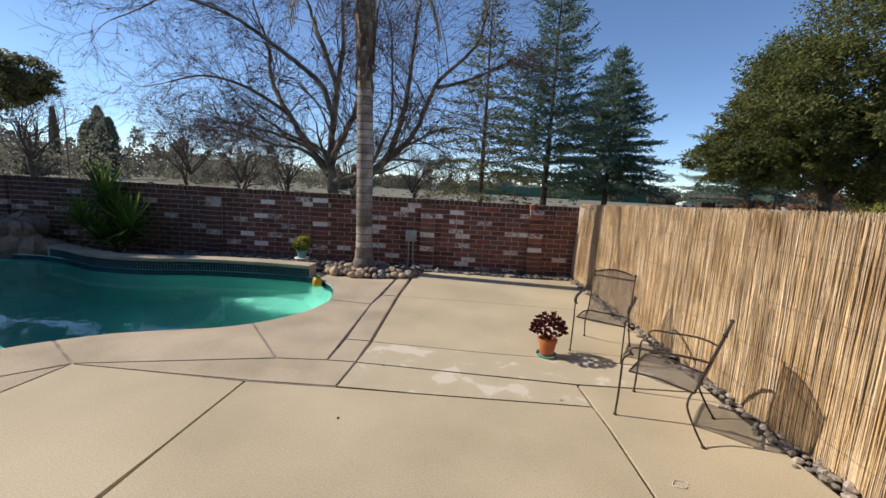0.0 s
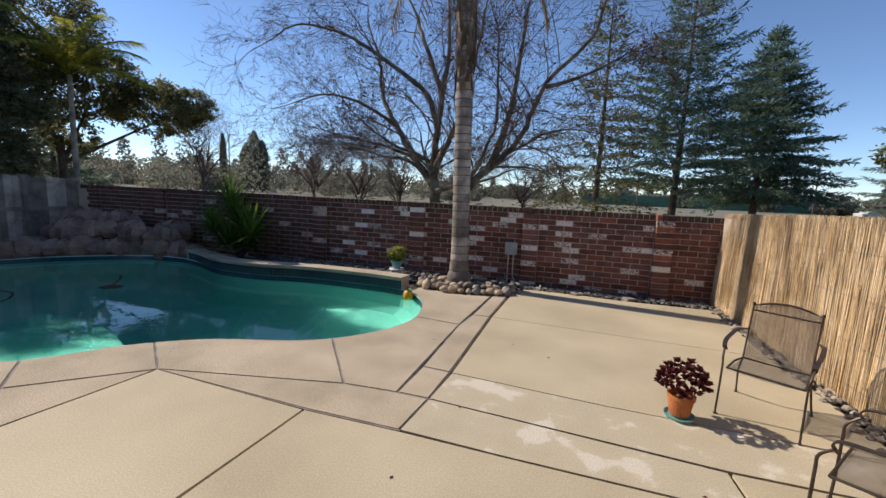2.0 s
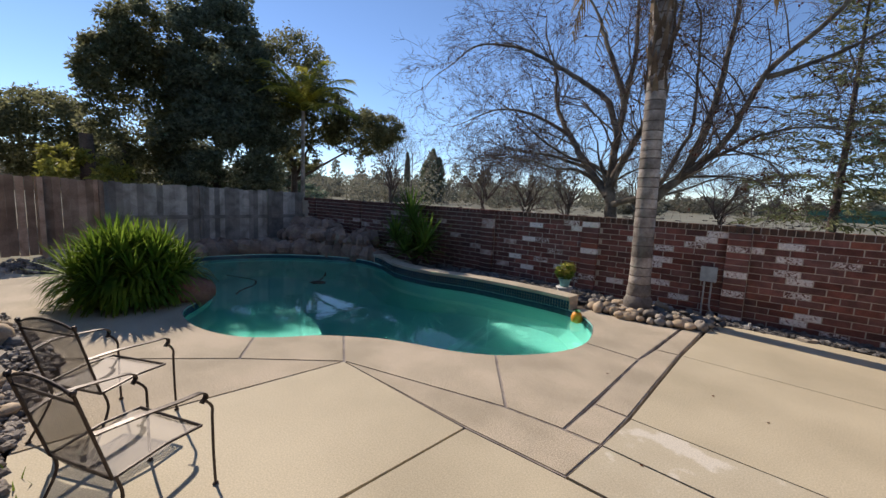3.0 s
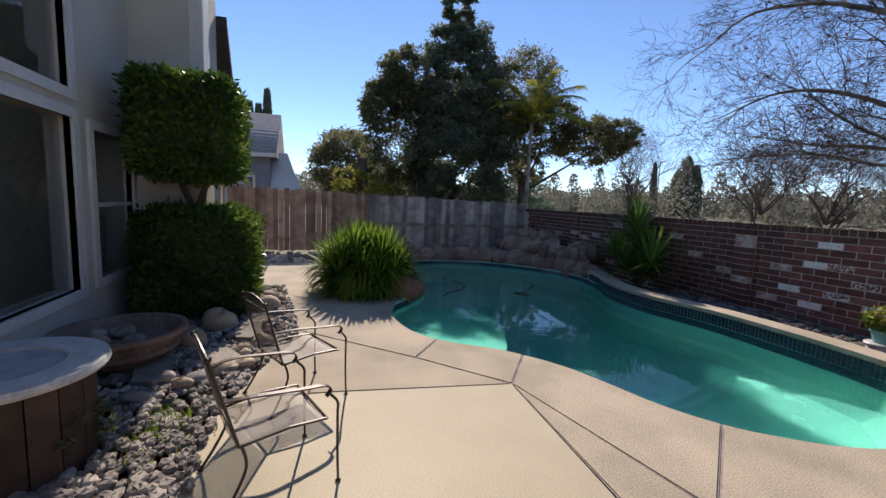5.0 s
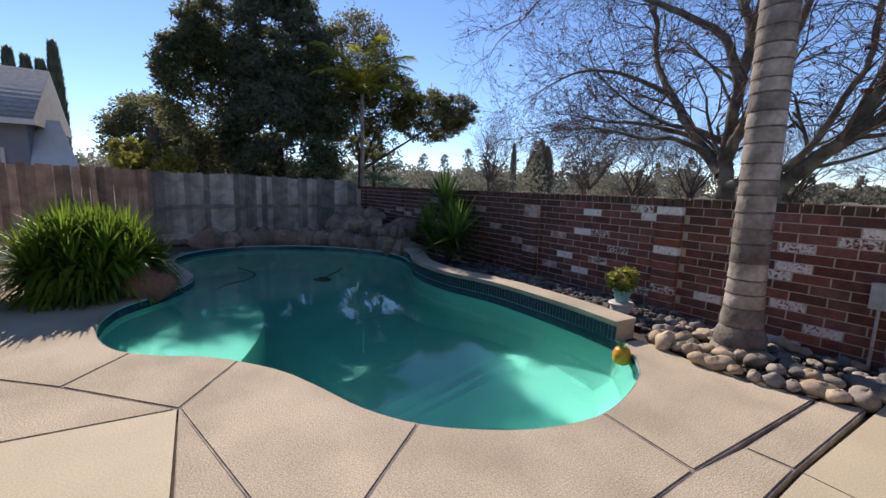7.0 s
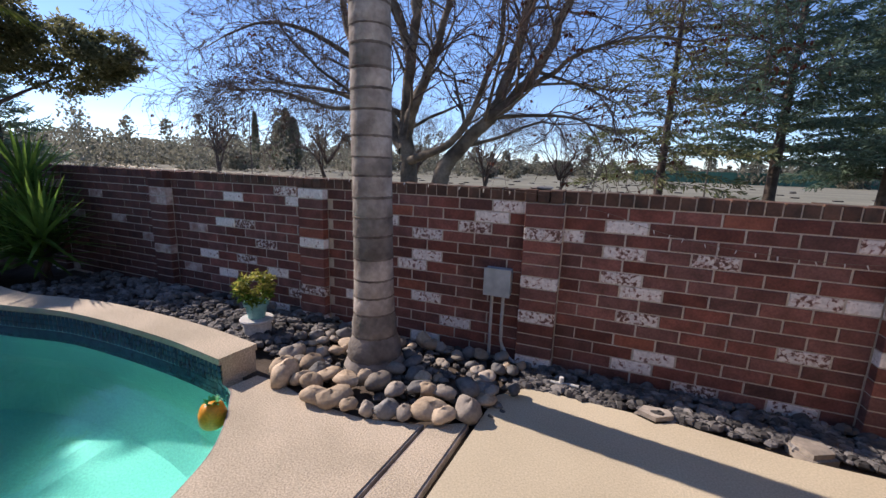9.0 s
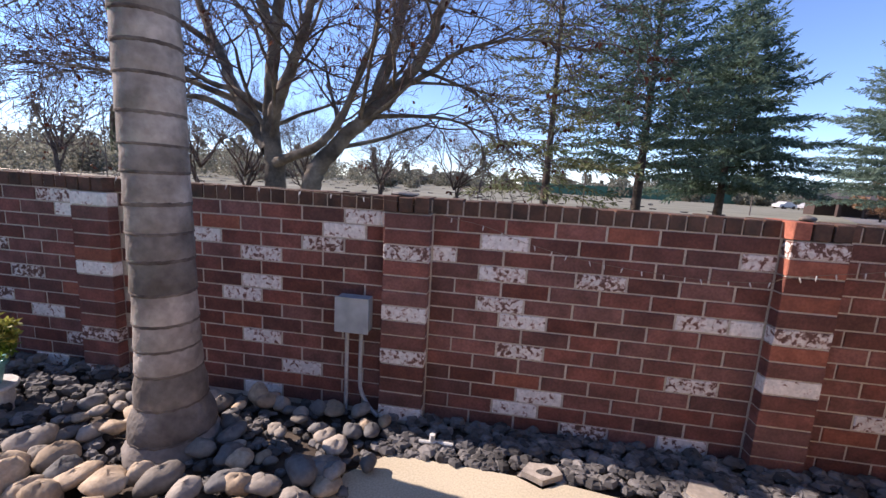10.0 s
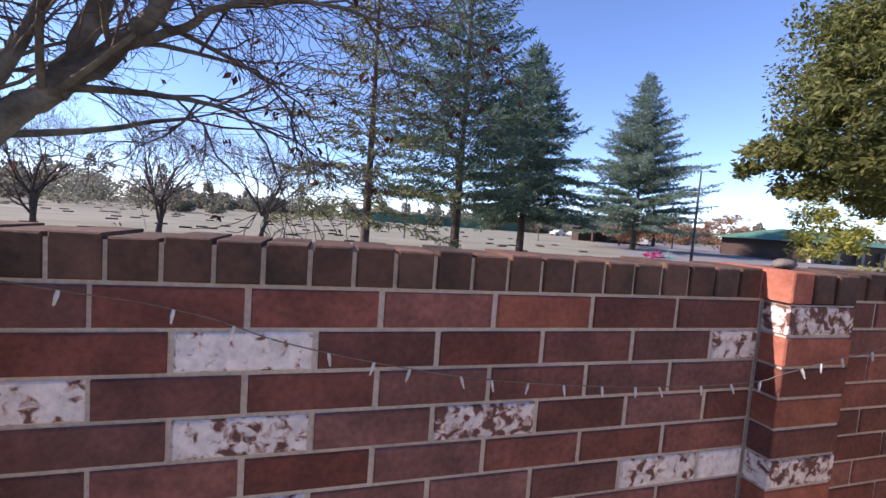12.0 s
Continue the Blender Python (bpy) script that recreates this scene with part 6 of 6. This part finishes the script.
lp = thing("cord_loop", "small loop of pale cord lying on the concrete", "cord", at=(0.89, 2.48, 0.004))
g = Geo()
g.tube([(0.05 * math.cos(a) + 0.01 * math.sin(3 * a), 0.035 * math.sin(a), 0.0) for a in [0.3 * i for i in range(20)]], 0.003, 5)
part("cord", g, M["white_paint"], lp)

# ---------------------------------------------------------------- beyond the wall
g = Geo()
g.prism([(14, 14), (300, -60), (300, 75), (60, 95), (26, 40), (12, 20)], -0.068, -0.055)
solid("car_park", g, M["asphalt"], "grey asphalt car park beyond the wall", "car park", "structure")
g = Geo()
g.prism([(18, 26), (60, 22), (60, 28), (19, 30)], -0.07, 0.05)
solid("kerbed_island", g, M["soil"], "planted island in the car park", "island", "structure")
ct = thing("court_screen", "long green windscreen fence of the sports courts", "fence", at=(0, 0, 0))
g = Geo()
g.box(4, 118, 0.0, 62, 118.1, 2.6)
part("screen", g, M["court"], ct)
for i in range(20):
    g = Geo()
    g.tube([(4 + 3.05 * i, 117.9, -0.07), (4 + 3.05 * i, 117.9, 3.2)], 0.05, 5)
    part("post", g, M["lamp_metal"], ct)
for i, (x, y, h) in enumerate([(20.1, 26.8, 5.6), (5.5, 40, 4.6), (-3.5, 70, 5), (24, 52, 6.5), (-41, 43, 7.5)]):
    t = thing("lamp_post", "slim metal lamp post in the distance", "lamp post", "lamp posts", (x, y, -0.07))
    g = Geo()
    g.tube([(0, 0, 0), (0, 0, h)], [0.09 if i == 0 else 0.06, 0.05], 8)
    part("post", g, M["lamp_metal"], t)
    g = Geo()
    g.tube([(0, 0, h - 0.05), (0.5, -0.1, h + 0.02)], 0.03, 6)
    g.box(0.35, -0.2, h - 0.02, 0.9, 0.0, h + 0.08)
    part("lamp_head", g, M["pvc"], t)
bd = thing("park_building", "low dark building with a green metal roof", "building", at=(56, 44, 0))
g = Geo()
g.box(-6, -4, -0.1, 9, 6, 2.2)
part("wall", g, M["dark_wood"], bd)
g = Geo()
g.add([(-7, -5, 2.2), (10, -5, 2.2), (10, 7, 2.2), (-7, 7, 2.2), (-3, 1, 3.7), (6, 1, 3.7)], [(0, 1, 5, 4), (1, 2, 5), (2, 3, 4, 5), (3, 0, 4), (3, 2, 1, 0)])
part("roof", g, M["court"], bd)
for i in range(4):
    g = Geo()
    g.box(-6 + 4 * i, -4.6, -0.07, -5.5 + 4 * i, -4.1, 1.6)
    part("pillar", g, M["rock"], bd)
bd2 = thing("park_building", "low dark pavilion across the car park", "building", at=(47, 68, 0))
for i in range(5):
    g = Geo()
    g.box(-6 + 3 * i, -3, -0.1, -5.6 + 3 * i, -2.6, 2.2)
    part("pillar", g, M["dark_wood"], bd2)
g = Geo()
g.box(-6, 1, -0.1, 7, 3, 2.2)
part("wall", g, M["dark_wood"], bd2)
g = Geo()
g.add([(-7, -4, 2.2), (8, -4, 2.2), (8, 4, 2.2), (-7, 4, 2.2), (-4, 0, 3.4), (5, 0, 3.4)], [(0, 1, 5, 4), (1, 2, 5), (2, 3, 4, 5), (3, 0, 4), (3, 2, 1, 0)])
part("roof", g, M["roof_dark"], bd2)


def car(at, turn, paint):
    t = thing("parked_car", "parked car in the distant car park", "car", "parked cars", at, turn)
    g = Geo()
    prof = [(-2.2, 0.35), (-2.2, 0.8), (-1.9, 0.95), (-1.2, 1.0), (-0.6, 1.42), (0.7, 1.45), (1.3, 1.02), (2.0, 0.9), (2.2, 0.65), (2.2, 0.35)]
    m_ = len(prof)
    g.add([(x, -0.85, z) for x, z in prof] + [(x, 0.85, z) for x, z in prof], [tuple(range(m_)), tuple(reversed(range(m_, 2 * m_)))] + [(i, m_ + i, m_ + (i + 1) % m_, (i + 1) % m_) for i in range(m_)])
    part("body", g, M[paint], t)
    for x in (-1.35, 1.35):
        for y in (-0.82, 0.82):
            g = Geo()
            g.tube([(x, y - 0.1, 0.32), (x, y + 0.1, 0.32)], 0.32, 12)
            part("wheel", g, M["dark_wood"], t)


for i, (x, y, p) in enumerate([(56, 100, "white_glaze"), (61, 101, "pvc"), (66, 101, "box_grey"), (72, 99, "white_glaze"), (48, 62, "pvc")]):
    car((x, y, -0.06), 20 + 7 * i, p)
for x, y, m in ((22.3, 32.3, "bloom"), (23.4, 32.8, "bloom"), (25.1, 33.5, "teal")):
    t = thing("flower_bunch", "bright bunch of flowers set on the field", "flowers", at=(x, y, -0.07))
    g = Geo()
    crown(g, (0, 0, 0.25), (0.5, 0.4, 0.25), 240, pr, 0.12, 24)
    part("blooms", g, M[m], t, kind="stuff")
# flat markers set in the turf
mk = Geo()
rnd = random.Random(121)
for i in range(240):
    x, y = rnd.uniform(-75, 25), rnd.uniform(26, 100)
    mk.box(x, y, -0.07, x + 0.6, y + 0.35, 0.03)
solid("field_markers", mk, M["roof_dark"], "small flat dark markers dotted over the turf", "markers", "stuff")
# scattered dead leaves on the paving
g = Geo()
for _ in range(12):
    x, y = rnd.uniform(-3.5, 1.8), rnd.uniform(1.2, 8.3)
    if x > -2.2 or y < 3.4:
        g.leaf(Vector((x, y, 0.004)), Vector((rnd.gauss(0, 1), rnd.gauss(0, 1), 0.05)).normalized(), Vector((0, 0, 1)), 0.02, 0.035)
solid("fallen_leaves", g, M["dry_leaf"], "a few dry leaves scattered on the patio", "leaves", "stuff")
